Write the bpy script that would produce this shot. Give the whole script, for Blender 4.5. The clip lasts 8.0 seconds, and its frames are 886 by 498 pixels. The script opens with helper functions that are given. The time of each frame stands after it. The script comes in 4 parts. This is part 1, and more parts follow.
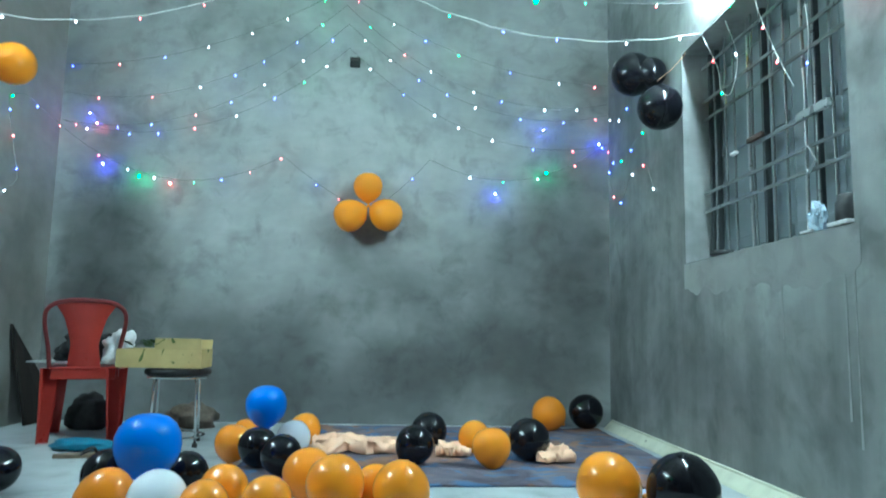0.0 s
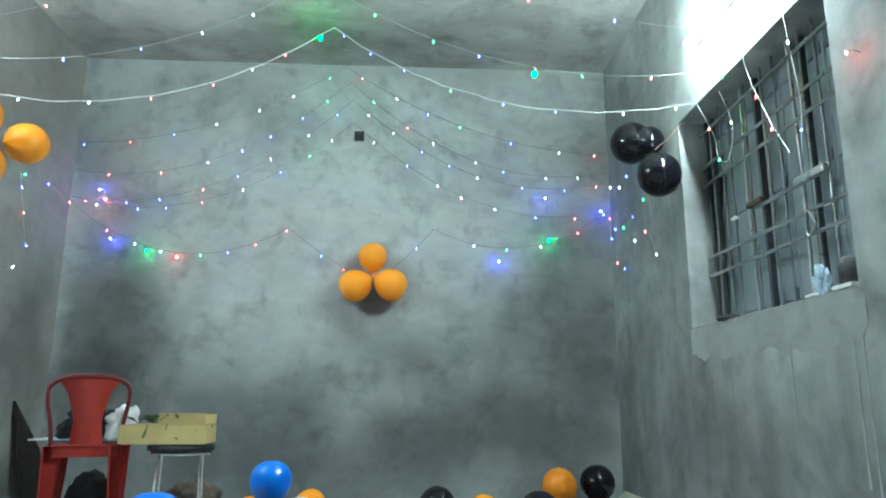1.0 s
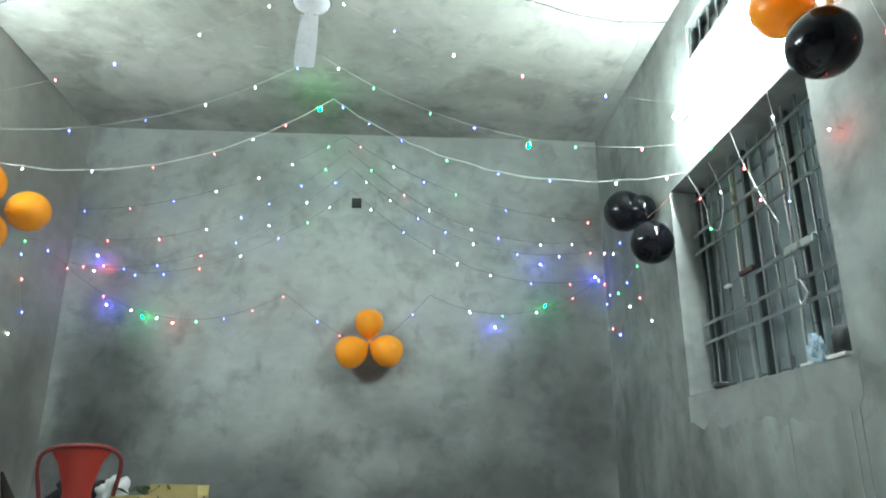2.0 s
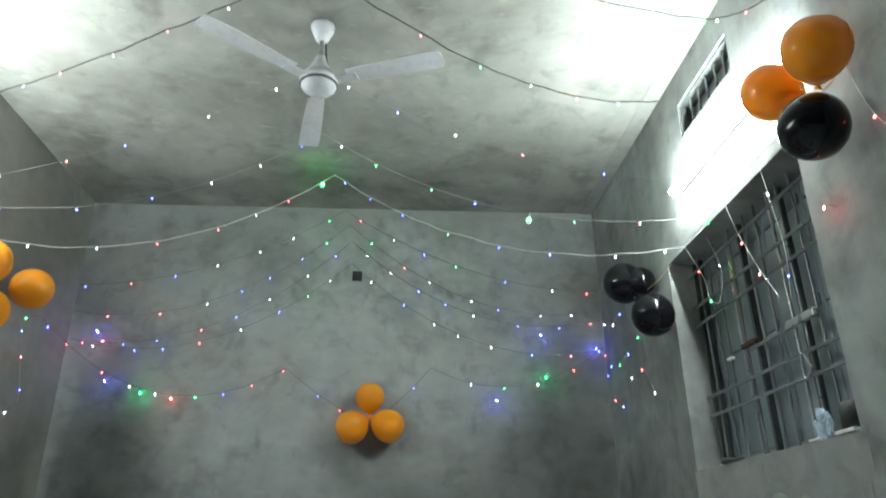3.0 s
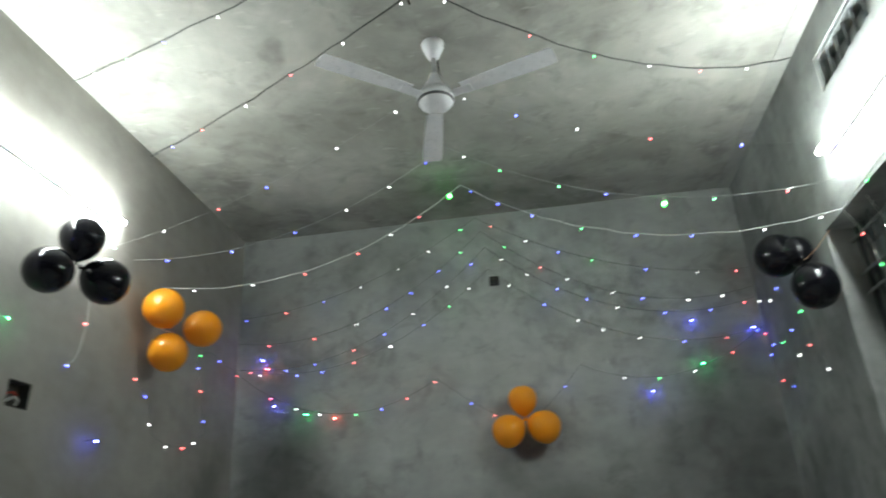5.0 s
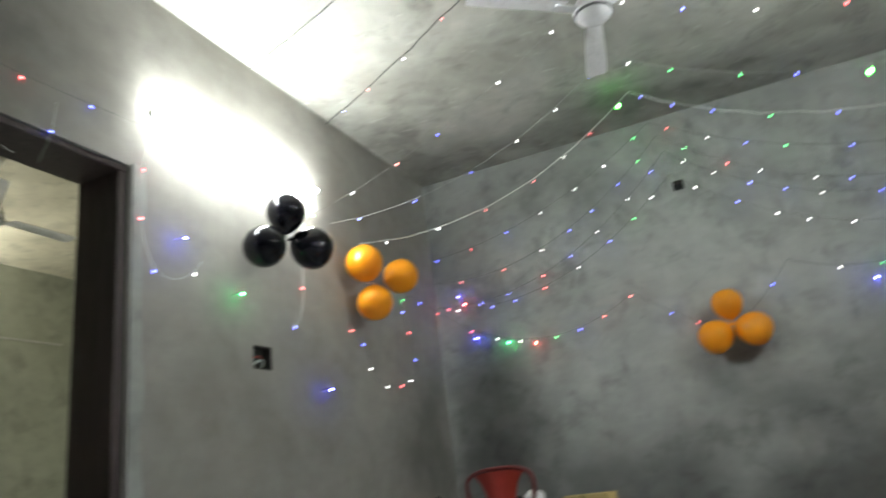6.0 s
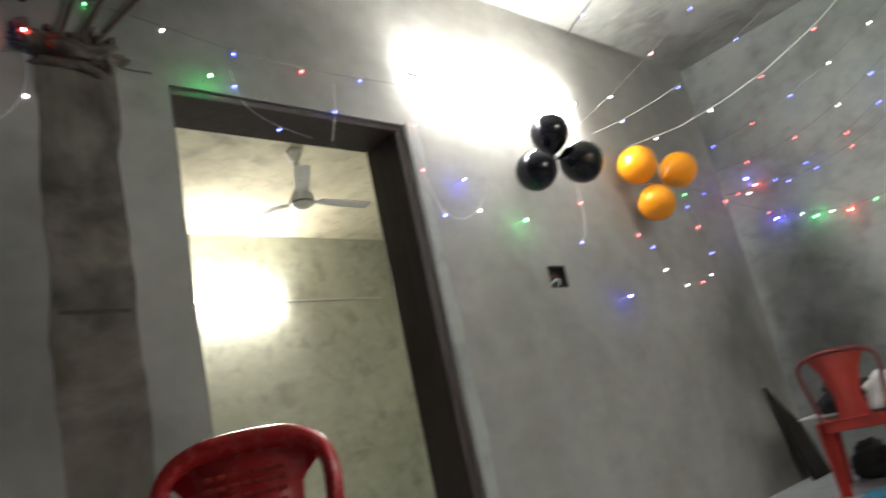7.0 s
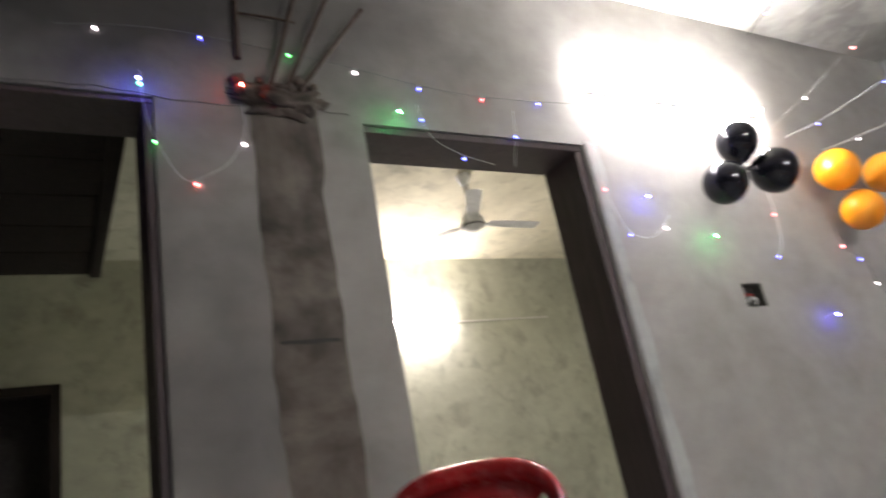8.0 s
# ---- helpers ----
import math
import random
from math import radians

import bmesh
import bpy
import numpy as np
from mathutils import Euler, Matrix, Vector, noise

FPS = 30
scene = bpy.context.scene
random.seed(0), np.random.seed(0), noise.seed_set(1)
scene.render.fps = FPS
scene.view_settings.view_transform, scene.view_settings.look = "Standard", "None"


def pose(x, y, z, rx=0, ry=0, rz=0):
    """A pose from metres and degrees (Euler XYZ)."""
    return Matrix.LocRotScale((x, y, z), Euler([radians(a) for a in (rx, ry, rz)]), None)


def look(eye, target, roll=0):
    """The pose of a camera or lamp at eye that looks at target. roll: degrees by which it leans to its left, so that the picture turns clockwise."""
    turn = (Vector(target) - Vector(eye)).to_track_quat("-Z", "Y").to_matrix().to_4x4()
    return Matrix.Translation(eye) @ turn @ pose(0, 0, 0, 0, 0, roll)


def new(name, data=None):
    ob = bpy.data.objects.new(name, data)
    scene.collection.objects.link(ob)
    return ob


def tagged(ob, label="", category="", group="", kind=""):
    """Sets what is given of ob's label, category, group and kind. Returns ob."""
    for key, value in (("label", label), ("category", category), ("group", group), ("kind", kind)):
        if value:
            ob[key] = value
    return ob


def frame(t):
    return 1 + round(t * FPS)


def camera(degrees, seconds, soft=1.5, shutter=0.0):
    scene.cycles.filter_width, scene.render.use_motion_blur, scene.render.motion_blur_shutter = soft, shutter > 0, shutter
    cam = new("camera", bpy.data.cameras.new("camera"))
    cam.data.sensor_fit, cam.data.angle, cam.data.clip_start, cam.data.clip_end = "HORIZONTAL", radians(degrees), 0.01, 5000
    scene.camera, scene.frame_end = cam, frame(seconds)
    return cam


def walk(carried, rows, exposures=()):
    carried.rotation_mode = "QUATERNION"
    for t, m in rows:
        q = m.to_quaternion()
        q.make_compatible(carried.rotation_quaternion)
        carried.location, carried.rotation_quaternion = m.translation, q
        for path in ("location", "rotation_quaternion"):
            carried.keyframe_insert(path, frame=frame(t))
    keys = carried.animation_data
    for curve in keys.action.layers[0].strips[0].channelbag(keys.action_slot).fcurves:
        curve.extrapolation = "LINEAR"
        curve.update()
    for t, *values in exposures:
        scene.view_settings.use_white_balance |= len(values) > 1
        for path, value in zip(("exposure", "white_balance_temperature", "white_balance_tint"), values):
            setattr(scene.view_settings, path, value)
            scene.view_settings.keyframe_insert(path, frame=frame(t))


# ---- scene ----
cam = camera(64.6, 8.0, 1.7, 0.6)
PATH = [
    (0, (-0.626, 0.018, 0.611), (-0.515, 2.0, 0.853), 1.2),
    (0.5, (-0.639, 0.006, 0.613), (-0.522, 1.973, 0.954), 0.7),
    (1, (-0.632, 0.003, 0.616), (-0.536, 1.954, 1.048), 0.3),
    (1.5, (-0.635, -0.008, 0.624), (-0.532, 1.921, 1.142), 0.3),
    (3, (-0.701, -0.083, 0.66), (-0.576, 1.754, 1.441), -0.5),
    (3.5, (-0.728, -0.084, 0.679), (-0.607, 1.709, 1.557), -1.4),
    (4, (-0.71, -0.1, 0.687), (-0.628, 1.66, 1.634), -1.6),
    (4.5, (-0.728, -0.113, 0.699), (-0.803, 1.708, 1.524), -1.9),
    (4.7, (-0.734, -0.102, 0.676), (-0.863, 1.725, 1.481), -2.5),
    (5.8, (-0.745, -0.163, 0.728), (-1.38, 1.611, 1.398), -6.1),
    (6, (-0.782, -0.174, 0.746), (-1.519, 1.581, 1.359), -7.1),
    (6.5, (-0.833, -0.212, 0.776), (-1.898, 1.385, 1.337), -10.3),
    (7, (-0.82, -0.212, 0.734), (-2.214, 1.125, 1.253), -12.7),
    (7.5, (-0.811, -0.236, 0.72), (-2.33, 0.937, 1.284), -11.7),
    (8, (-0.892, -0.315, 0.795), (-2.508, 0.669, 1.443), -11.0),
]
EXPOSURES = [(0.0, 1.02, 5120, -8), (0.5, 1.06, 5330, -7), (1.0, 1.12, 5660, -1), (1.5, 1.12, 5950, 0), (3.0, 0.26, 6350, 6), (3.5, 0.0, 6430, 6), (4.5, -0.28, 6530, 8), (6.0, 0.22, 6800, 14), (6.5, 0.34, 6900, 17), (7.2, 0.74, 6950, 21), (8.0, 0.98, 6950, 30)]
walk(cam, [(t, look(eye, target, roll)) for t, eye, target, roll in PATH], EXPOSURES)

# ---- light and picture ----
world = bpy.data.worlds.new("night")
world.use_nodes = True
world.node_tree.nodes["Background"].inputs["Color"].default_value = (0.02, 0.03, 0.05, 1)
world.node_tree.nodes["Background"].inputs["Strength"].default_value = 0.05
scene.world = world

# plan of the room, metres
XL, XR, YB, YS, ZC = -3.02, 0.825, 4.867, -2.6, 3.092
TUBE_POWER = 225.0


# ---- materials ----
def material(name, color, rough=0.6, metal=0.0, **extra):
    m = bpy.data.materials.new(name)
    m.use_nodes = True
    b = m.node_tree.nodes["Principled BSDF"]
    b.inputs["Base Color"].default_value = (*color, 1)
    b.inputs["Roughness"].default_value = rough
    b.inputs["Metallic"].default_value = metal
    for key, value in extra.items():
        b.inputs[key.replace("_", " ")].default_value = value
    return m


def noise_node(nt, scale, detail=4.0, rough=0.55, stretch=(1, 1, 1), distort=0.0, offset=(0, 0, 0)):
    co = nt.nodes.new("ShaderNodeTexCoord")
    mp = nt.nodes.new("ShaderNodeMapping")
    mp.inputs["Scale"].default_value = stretch
    mp.inputs["Location"].default_value = offset
    n = nt.nodes.new("ShaderNodeTexNoise")
    n.inputs["Scale"].default_value = scale
    n.inputs["Detail"].default_value = detail
    n.inputs["Roughness"].default_value = rough
    n.inputs["Distortion"].default_value = distort
    nt.links.new(co.outputs["Object"], mp.inputs["Vector"])
    nt.links.new(mp.outputs["Vector"], n.inputs["Vector"])
    return n.outputs["Fac"]


def ramp(nt, fac, stops):
    r = nt.nodes.new("ShaderNodeValToRGB")
    el = r.color_ramp.elements
    while len(el) < len(stops):
        el.new(0.5)
    for e, (p, c) in zip(el, stops):
        e.position, e.color = p, (*c, 1) if len(c) == 3 else c
    nt.links.new(fac, r.inputs["Fac"])
    return r.outputs["Color"]


def mix(nt, a, b, fac, kind="MIX"):
    m = nt.nodes.new("ShaderNodeMix")
    m.data_type, m.blend_type = "RGBA", kind
    if isinstance(fac, float):
        m.inputs["Factor"].default_value = fac
    else:
        nt.links.new(fac, m.inputs["Factor"])
    for s, v in ((m.inputs[6], a), (m.inputs[7], b)):
        if isinstance(v, tuple):
            s.default_value = (*v, 1)
        else:
            nt.links.new(v, s)
    return m.outputs[2]


def bump(nt, fac, strength, distance):
    b = nt.nodes.new("ShaderNodeBump")
    b.inputs["Strength"].default_value = strength
    b.inputs["Distance"].default_value = distance
    nt.links.new(fac, b.inputs["Height"])
    nt.links.new(b.outputs["Normal"], nt.nodes["Principled BSDF"].inputs["Normal"])


def grey(v):
    return (v, v, v)


def stain_shade(nt, col, centre, size, depth, seed):
    """A darker area with a soft, wandering outline round centre, for staining and painted shade; size: its half
    extents.
    """
    co = nt.nodes.new("ShaderNodeTexCoord")
    n = nt.nodes.new("ShaderNodeTexNoise")
    n.inputs["Scale"].default_value, n.inputs["Detail"].default_value = 1.6, 4.0
    wob = nt.nodes.new("ShaderNodeVectorMath")
    wob.operation = "MULTIPLY_ADD"
    wob.inputs[1].default_value = (1.3, 1.3, 1.3)
    sub = nt.nodes.new("ShaderNodeVectorMath")
    sub.operation = "SUBTRACT"
    sub.inputs[1].default_value = tuple(c + 0.65 for c in centre)
    div = nt.nodes.new("ShaderNodeVectorMath")
    div.operation = "DIVIDE"
    div.inputs[1].default_value = size
    ln = nt.nodes.new("ShaderNodeVectorMath")
    ln.operation = "LENGTH"
    mp = nt.nodes.new("ShaderNodeMapping")
    mp.inputs["Location"].default_value = (seed, seed * 0.7, seed * 1.3)
    nt.links.new(co.outputs["Object"], mp.inputs["Vector"])
    nt.links.new(mp.outputs["Vector"], n.inputs["Vector"])
    nt.links.new(n.outputs["Color"], wob.inputs[0])
    nt.links.new(co.outputs["Object"], wob.inputs[2])
    nt.links.new(wob.outputs[0], sub.inputs[0])
    nt.links.new(sub.outputs[0], div.inputs[0])
    nt.links.new(div.outputs[0], ln.inputs[0])
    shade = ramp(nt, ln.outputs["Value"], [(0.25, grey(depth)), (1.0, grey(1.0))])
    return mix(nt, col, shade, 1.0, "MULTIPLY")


def plaster(name, dark, light, streaks=0.0, blotch=1.0, flecks=0.0, offset=(0, 0, 0), rough=0.85, stain_shades=(), mottle=1.0):
    """Trowelled cement plaster: broad damp clouds, blotches, trowel marks, grain."""
    m = material(name, light, rough)
    nt = m.node_tree
    clouds = ramp(nt, noise_node(nt, 0.85 * blotch, 5, 0.6, offset=offset, distort=0.4), [(0.36, dark), (0.62, light)])
    spots = ramp(nt, noise_node(nt, 3.6, 3.5, 0.5, offset=offset, distort=0.3), [(0.28, grey(0.70)), (0.44, grey(1.0)), (0.70, grey(1.0)), (0.85, grey(1.10))])
    col = mix(nt, clouds, spots, mottle, "MULTIPLY")
    trowel = ramp(nt, noise_node(nt, 7.0, 3, 0.5, stretch=(1, 1, 1.9), offset=offset), [(0.3, grey(0.91)), (0.7, grey(1.06))])
    col = mix(nt, col, trowel, 0.8, "MULTIPLY")
    marks = ramp(nt, noise_node(nt, 6.0, 4, 0.62, offset=offset, distort=0.5), [(0.30, grey(0.80)), (0.46, grey(1.0))])
    col = mix(nt, col, marks, mottle, "MULTIPLY")
    if streaks:
        s = ramp(nt, noise_node(nt, 5.0, 4, 0.6, stretch=(1, 1, 0.12), offset=offset), [(0.35, grey(0.66)), (0.55, grey(1.0)), (0.75, grey(1.18))])
        col = mix(nt, col, s, streaks, "MULTIPLY")
    if flecks:
        f = ramp(nt, noise_node(nt, 9.0, 2, 0.4, stretch=(1, 2.2, 1), offset=offset), [(0.66, grey(0.0)), (0.74, grey(1.0))])
        col = mix(nt, col, tuple(min(1, c * 1.7) for c in light), ramp(nt, f, [(0, grey(0.0)), (1, grey(flecks))]))
    for k, (centre, size, depth) in enumerate(stain_shades):
        col = stain_shade(nt, col, centre, size, depth, 1.7 * k + 0.4)
    nt.links.new(col, nt.nodes["Principled BSDF"].inputs["Base Color"])
    bump(nt, noise_node(nt, 38.0, 6, 0.7, offset=offset), 0.3, 0.005)
    return m


WALL_DARK, WALL_LIGHT = (0.275, 0.285, 0.28), (0.44, 0.453, 0.447)
# Real blotches, with the tubes' falloff towards the floor put in as darker colour.
M_NORTH = plaster("plaster_north", WALL_DARK, WALL_LIGHT, blotch=0.8, offset=(3.1, 0.4, 1.3), stain_shades=[((-1.1, 4.87, 0.15), (2.9, 0.8, 1.25), 0.55), ((0.45, 4.87, 1.0), (0.95, 0.8, 0.75), 0.42), ((-2.75, 4.87, 0.9), (0.8, 0.8, 0.9), 0.37), ((-1.3, 4.87, 0.25), (1.4, 0.8, 0.5), 0.55), ((-1.0, 4.87, 1.02), (0.45, 0.8, 0.38), 0.72), ((-1.75, 4.87, 2.70), (0.55, 0.8, 0.36), 0.72), ((-2.75, 4.87, 2.3), (0.35, 0.8, 0.7), 0.82), ((0.75, 4.87, 2.3), (0.4, 0.8, 0.5), 0.85), ((0.1, 4.87, 0.45), (1.1, 0.8, 0.6), 0.48)])
# Darker areas low under the window, by the north corner and further south.
M_EAST = plaster("plaster_east", (0.18, 0.187, 0.184), (0.36, 0.374, 0.367), streaks=0.6, offset=(0.7, 2.2, 0.1), stain_shades=[((0.83, 2.8, 0.35), (0.8, 1.5, 0.45), 0.66), ((0.83, 4.6, 0.5), (0.8, 0.45, 0.7), 0.7), ((0.83, 1.45, 1.0), (0.8, 0.75, 1.3), 0.36)])
# First entry: dimmer wall above the passage, lamp falloff put in as colour.
M_WEST = plaster("plaster_west", (0.259, 0.245, 0.227), (0.349, 0.333, 0.311), streaks=0.12, offset=(5.2, 1.1, 2.0), stain_shades=[((-3.02, -0.25, 2.72), (0.9, 2.0, 0.75), 0.17), ((-3.02, 4.5, 1.0), (0.6, 0.6, 0.9), 0.6), ((-3.02, 0.15, 1.1), (0.6, 0.5, 1.2), 0.6)], mottle=0.35)
# Shade at the ceiling's north end, far from the tubes, put into colour.
M_CEILING = plaster("plaster_ceiling", (0.295, 0.295, 0.266), (0.461, 0.461, 0.425), blotch=1.5, flecks=0.17, offset=(1.5, 7.3, 0.0), stain_shades=[((-1.0, 4.6, 3.09), (2.2, 0.55, 0.8), 0.62)])
# Edge strip beside the tube, its overexposed look put in as separate plaster colour.
M_LITBAND = plaster("plaster_lit_band", (0.302, 0.302, 0.288), (0.396, 0.396, 0.374), offset=(2.5, 7.3, 0.0))
M_PATCH = plaster("plaster_patch", (0.324, 0.331, 0.324), (0.418, 0.425, 0.414), offset=(9.5, 3.3, 4.0))
M_REPAIR = plaster("plaster_repair", (0.28, 0.287, 0.282), (0.385, 0.394, 0.387), offset=(9.5, 3.3, 4.0))
M_COLUMN = plaster("raw_column", (0.088, 0.072, 0.059), (0.21, 0.18, 0.154), streaks=0.9, blotch=3.2, offset=(4.4, 8.3, 1.0), rough=0.95, stain_shades=[((-3.0, 0.40, 1.38), (0.5, 0.16, 0.12), 0.4), ((-3.0, 0.37, 1.75), (0.5, 0.10, 0.2), 0.55), ((-3.0, 0.45, 0.5), (0.5, 0.2, 0.4), 0.7), ((-3.0, 0.34, 1.75), (0.5, 0.07, 0.45), 0.55), ((-3.0, 0.51, 1.9), (0.5, 0.06, 0.4), 0.6)])
M_BROKEN = plaster("broken_concrete", (0.045, 0.034, 0.027), (0.13, 0.105, 0.088), blotch=6.0, offset=(1.4, 2.3, 7.0), rough=0.95)
M_ROOM = plaster("plaster_other_room", (0.50, 0.52, 0.45), (0.66, 0.68, 0.60), offset=(6.0, 0.3, 3.0))
M_HALL = plaster("plaster_hall", (0.31, 0.325, 0.25), (0.43, 0.445, 0.35), offset=(2.0, 5.3, 3.0))
# Unseen behind the camera; darkened to cut bounce light.
M_SOUTH = plaster("plaster_south_darkened", (0.101, 0.101, 0.0972), (0.187, 0.191, 0.187), offset=(1.0, 4.0, 2.0))
M_FLOOR = plaster("cement_floor", (0.368, 0.4, 0.408), (0.496, 0.528, 0.536), blotch=1.2, offset=(8.0, 1.0, 0.0), rough=0.5)


def wood(name, dark, light, rough=0.5):
    m = material(name, light, rough)
    nt = m.node_tree
    col = ramp(nt, noise_node(nt, 6.0, 6, 0.6, stretch=(4, 4, 0.35), distort=1.2), [(0.3, dark), (0.7, light)])
    nt.links.new(col, nt.nodes["Principled BSDF"].inputs["Base Color"])
    bump(nt, noise_node(nt, 40.0, 3, 0.6, stretch=(4, 4, 0.3)), 0.2, 0.002)
    return m


def worn(name, color, rough, metal=0.0, low=0.8, scale=14.0, **extra):
    """Paint, plastic or metal with light scuffs and uneven gloss."""
    m = material(name, color, rough, metal, **extra)
    nt = m.node_tree
    n = noise_node(nt, scale, 5, 0.6)
    col = ramp(nt, n, [(0.3, tuple(c * low for c in color)), (0.7, tuple(min(1, c * 1.08) for c in color))])
    nt.links.new(col, nt.nodes["Principled BSDF"].inputs["Base Color"])
    r = ramp(nt, noise_node(nt, scale * 2.3, 4, 0.6), [(0.3, grey(rough * 0.75)), (0.75, grey(min(1, rough * 1.4)))])
    nt.links.new(r, nt.nodes["Principled BSDF"].inputs["Roughness"])
    return m


def latex(name, color, rough, **extra):
    """Thin stretched rubber: glossy, and letting some light through."""
    m = material(name, color, rough, **extra)
    nt = m.node_tree
    out, b = nt.nodes["Material Output"], nt.nodes["Principled BSDF"]
    t = nt.nodes.new("ShaderNodeBsdfTranslucent")
    t.inputs["Color"].default_value = (*(c ** 0.6 for c in color), 1)
    ms = nt.nodes.new("ShaderNodeMixShader")
    ms.inputs["Fac"].default_value = 0.16
    nt.links.new(b.outputs["BSDF"], ms.inputs[1])
    nt.links.new(t.outputs["BSDF"], ms.inputs[2])
    nt.links.new(ms.outputs["Shader"], out.inputs["Surface"])
    return m


M_DOORFRAME = wood("dark_door_wood", (0.046, 0.030, 0.031), (0.080, 0.054, 0.056), 0.5)
# Dark wood, taken darker still to put the loft's shade into its colour.
M_DARKSHADEWOOD = wood("dark_shaded_wood", (0.008, 0.005, 0.0035), (0.020, 0.012, 0.008), 0.95)
M_RED = worn("red_plastic", (0.43, 0.036, 0.026), 0.35, low=0.93, Coat_Weight=0.15)
M_REDDARK = worn("dark_red_plastic", (0.44, 0.024, 0.026), 0.25, low=0.94, Coat_Weight=0.25)
M_RIM = worn("maroon_plastic", (0.15, 0.017, 0.018), 0.35, low=0.9)
M_ORANGE = latex("orange_latex", (1.0, 0.37, 0.013), 0.42, Specular_IOR_Level=0.1, Coat_Weight=1.0, Coat_IOR=1.55, Coat_Roughness=0.13)
# Darker orange for balloons in less light, the dimness put into their colour.
M_ORANGESHADED = latex("shaded_orange_latex", (0.93, 0.31, 0.011), 0.42, Specular_IOR_Level=0.1, Coat_Weight=1.0, Coat_IOR=1.55, Coat_Roughness=0.13)
M_BLACK = material("black_latex", (0.006, 0.006, 0.009), 0.35, Specular_IOR_Level=0.0, Coat_Weight=1.0, Coat_IOR=1.42, Coat_Roughness=0.12)
M_BLUE = latex("blue_latex", (0.015, 0.20, 0.85), 0.42, Specular_IOR_Level=0.1, Coat_Weight=1.0, Coat_IOR=1.55, Coat_Roughness=0.13)
M_WHITE = latex("white_latex", (0.86, 0.89, 0.95), 0.4, Specular_IOR_Level=0.1, Coat_Weight=1.0, Coat_IOR=1.55, Coat_Roughness=0.13)
M_FAN = worn("white_fan_enamel", (0.84, 0.84, 0.87), 0.3, low=0.95)
M_FANMETAL = worn("fan_steel", (0.42, 0.42, 0.42), 0.35, 0.5)
M_RINGGREY = worn("grey_trim", (0.12, 0.12, 0.13), 0.4)
M_CHROME = worn("chrome", (0.72, 0.72, 0.72), 0.18, 1.0, low=0.85)
M_BLACKVINYL = worn("black_vinyl", (0.010, 0.010, 0.011), 0.6)
M_GRILLE = worn("grey_painted_iron", (0.176, 0.188, 0.19), 0.33, 0.4, low=0.75, scale=10.0)
M_IRONDARK = worn("dark_iron", (0.075, 0.083, 0.086), 0.5, 0.3, low=0.7)
M_GRILLEBRIGHT = worn("worn_bright_iron", (0.34, 0.355, 0.355), 0.3, 0.5, low=0.85, scale=7.0)
M_SHUTTER = worn("grey_green_shutter", (0.203, 0.236, 0.251), 0.4, low=0.85, scale=3.0)
M_RUST = worn("rusty_bar", (0.085, 0.055, 0.042), 0.75, 0.4, low=0.5, scale=30.0)
# Near-black putting shade into recesses as colour; also the socket box's dark cover.
M_SHADOWDARK = worn("shadowed_recess", (0.045, 0.04, 0.036), 0.9)
# One kind of wire; lit, dim and backlit looks put into these colours.
M_WIREWHITE = material("clear_white_wire", (0.66, 0.68, 0.66), 0.4)
M_WIREPALE = material("pale_grey_wire", (0.36, 0.38, 0.36), 0.45)
M_WIREDIM = material("dim_green_wire", (0.11, 0.125, 0.115), 0.5)
M_WIREBACKLIT = material("backlit_twisted_wire", (0.035, 0.04, 0.037), 0.5)
M_SOCKET = material("lamp_socket", (0.5, 0.52, 0.5), 0.4)
M_PAPER = worn("white_paper", (0.68, 0.69, 0.68), 0.8, low=0.85)
M_CLOTHWHITE = worn("white_cloth", (0.70, 0.70, 0.71), 0.9, low=0.85)
M_BAGBLACK = worn("black_bag_cloth", (0.012, 0.012, 0.013), 0.7)
M_PEACH = worn("peach_blanket", (0.92, 0.58, 0.38), 0.95, low=0.93, scale=6.0)
M_PLASTICBAG = worn("clear_blue_bag", (0.50, 0.62, 0.74), 0.2, low=0.6, scale=18.0)
M_TILE = worn("white_tile", (0.78, 0.78, 0.77), 0.3, low=0.93)
M_BLUETHING = worn("blue_plastic", (0.03, 0.20, 0.33), 0.45)
M_BROWNSOLE = worn("brown_sole", (0.20, 0.15, 0.10), 0.7)
M_UNDERCHAIR = worn("under_chair_shade", (0.055, 0.052, 0.050), 0.95, low=0.7, scale=9.0)
M_SAND = worn("brown_sand", (0.13, 0.10, 0.075), 0.95, low=0.6, scale=40.0)
M_TRIM = worn("cream_plastic_casing", (0.64, 0.64, 0.50), 0.45, low=0.85, scale=9.0)


def carton():
    m = material("yellow_carton", (0.50, 0.38, 0.13), 0.8)
    nt = m.node_tree
    base = ramp(nt, noise_node(nt, 5.0, 3), [(0.3, (0.38, 0.29, 0.11)), (0.7, (0.54, 0.42, 0.18))])
    leaf = ramp(nt, noise_node(nt, 12.0, 2, 0.4, stretch=(1.6, 1, 1), distort=1.0), [(0.66, grey(0.0)), (0.69, grey(1.0))])
    nt.links.new(mix(nt, base, (0.10, 0.13, 0.03), leaf), nt.nodes["Principled BSDF"].inputs["Base Color"])
    return m


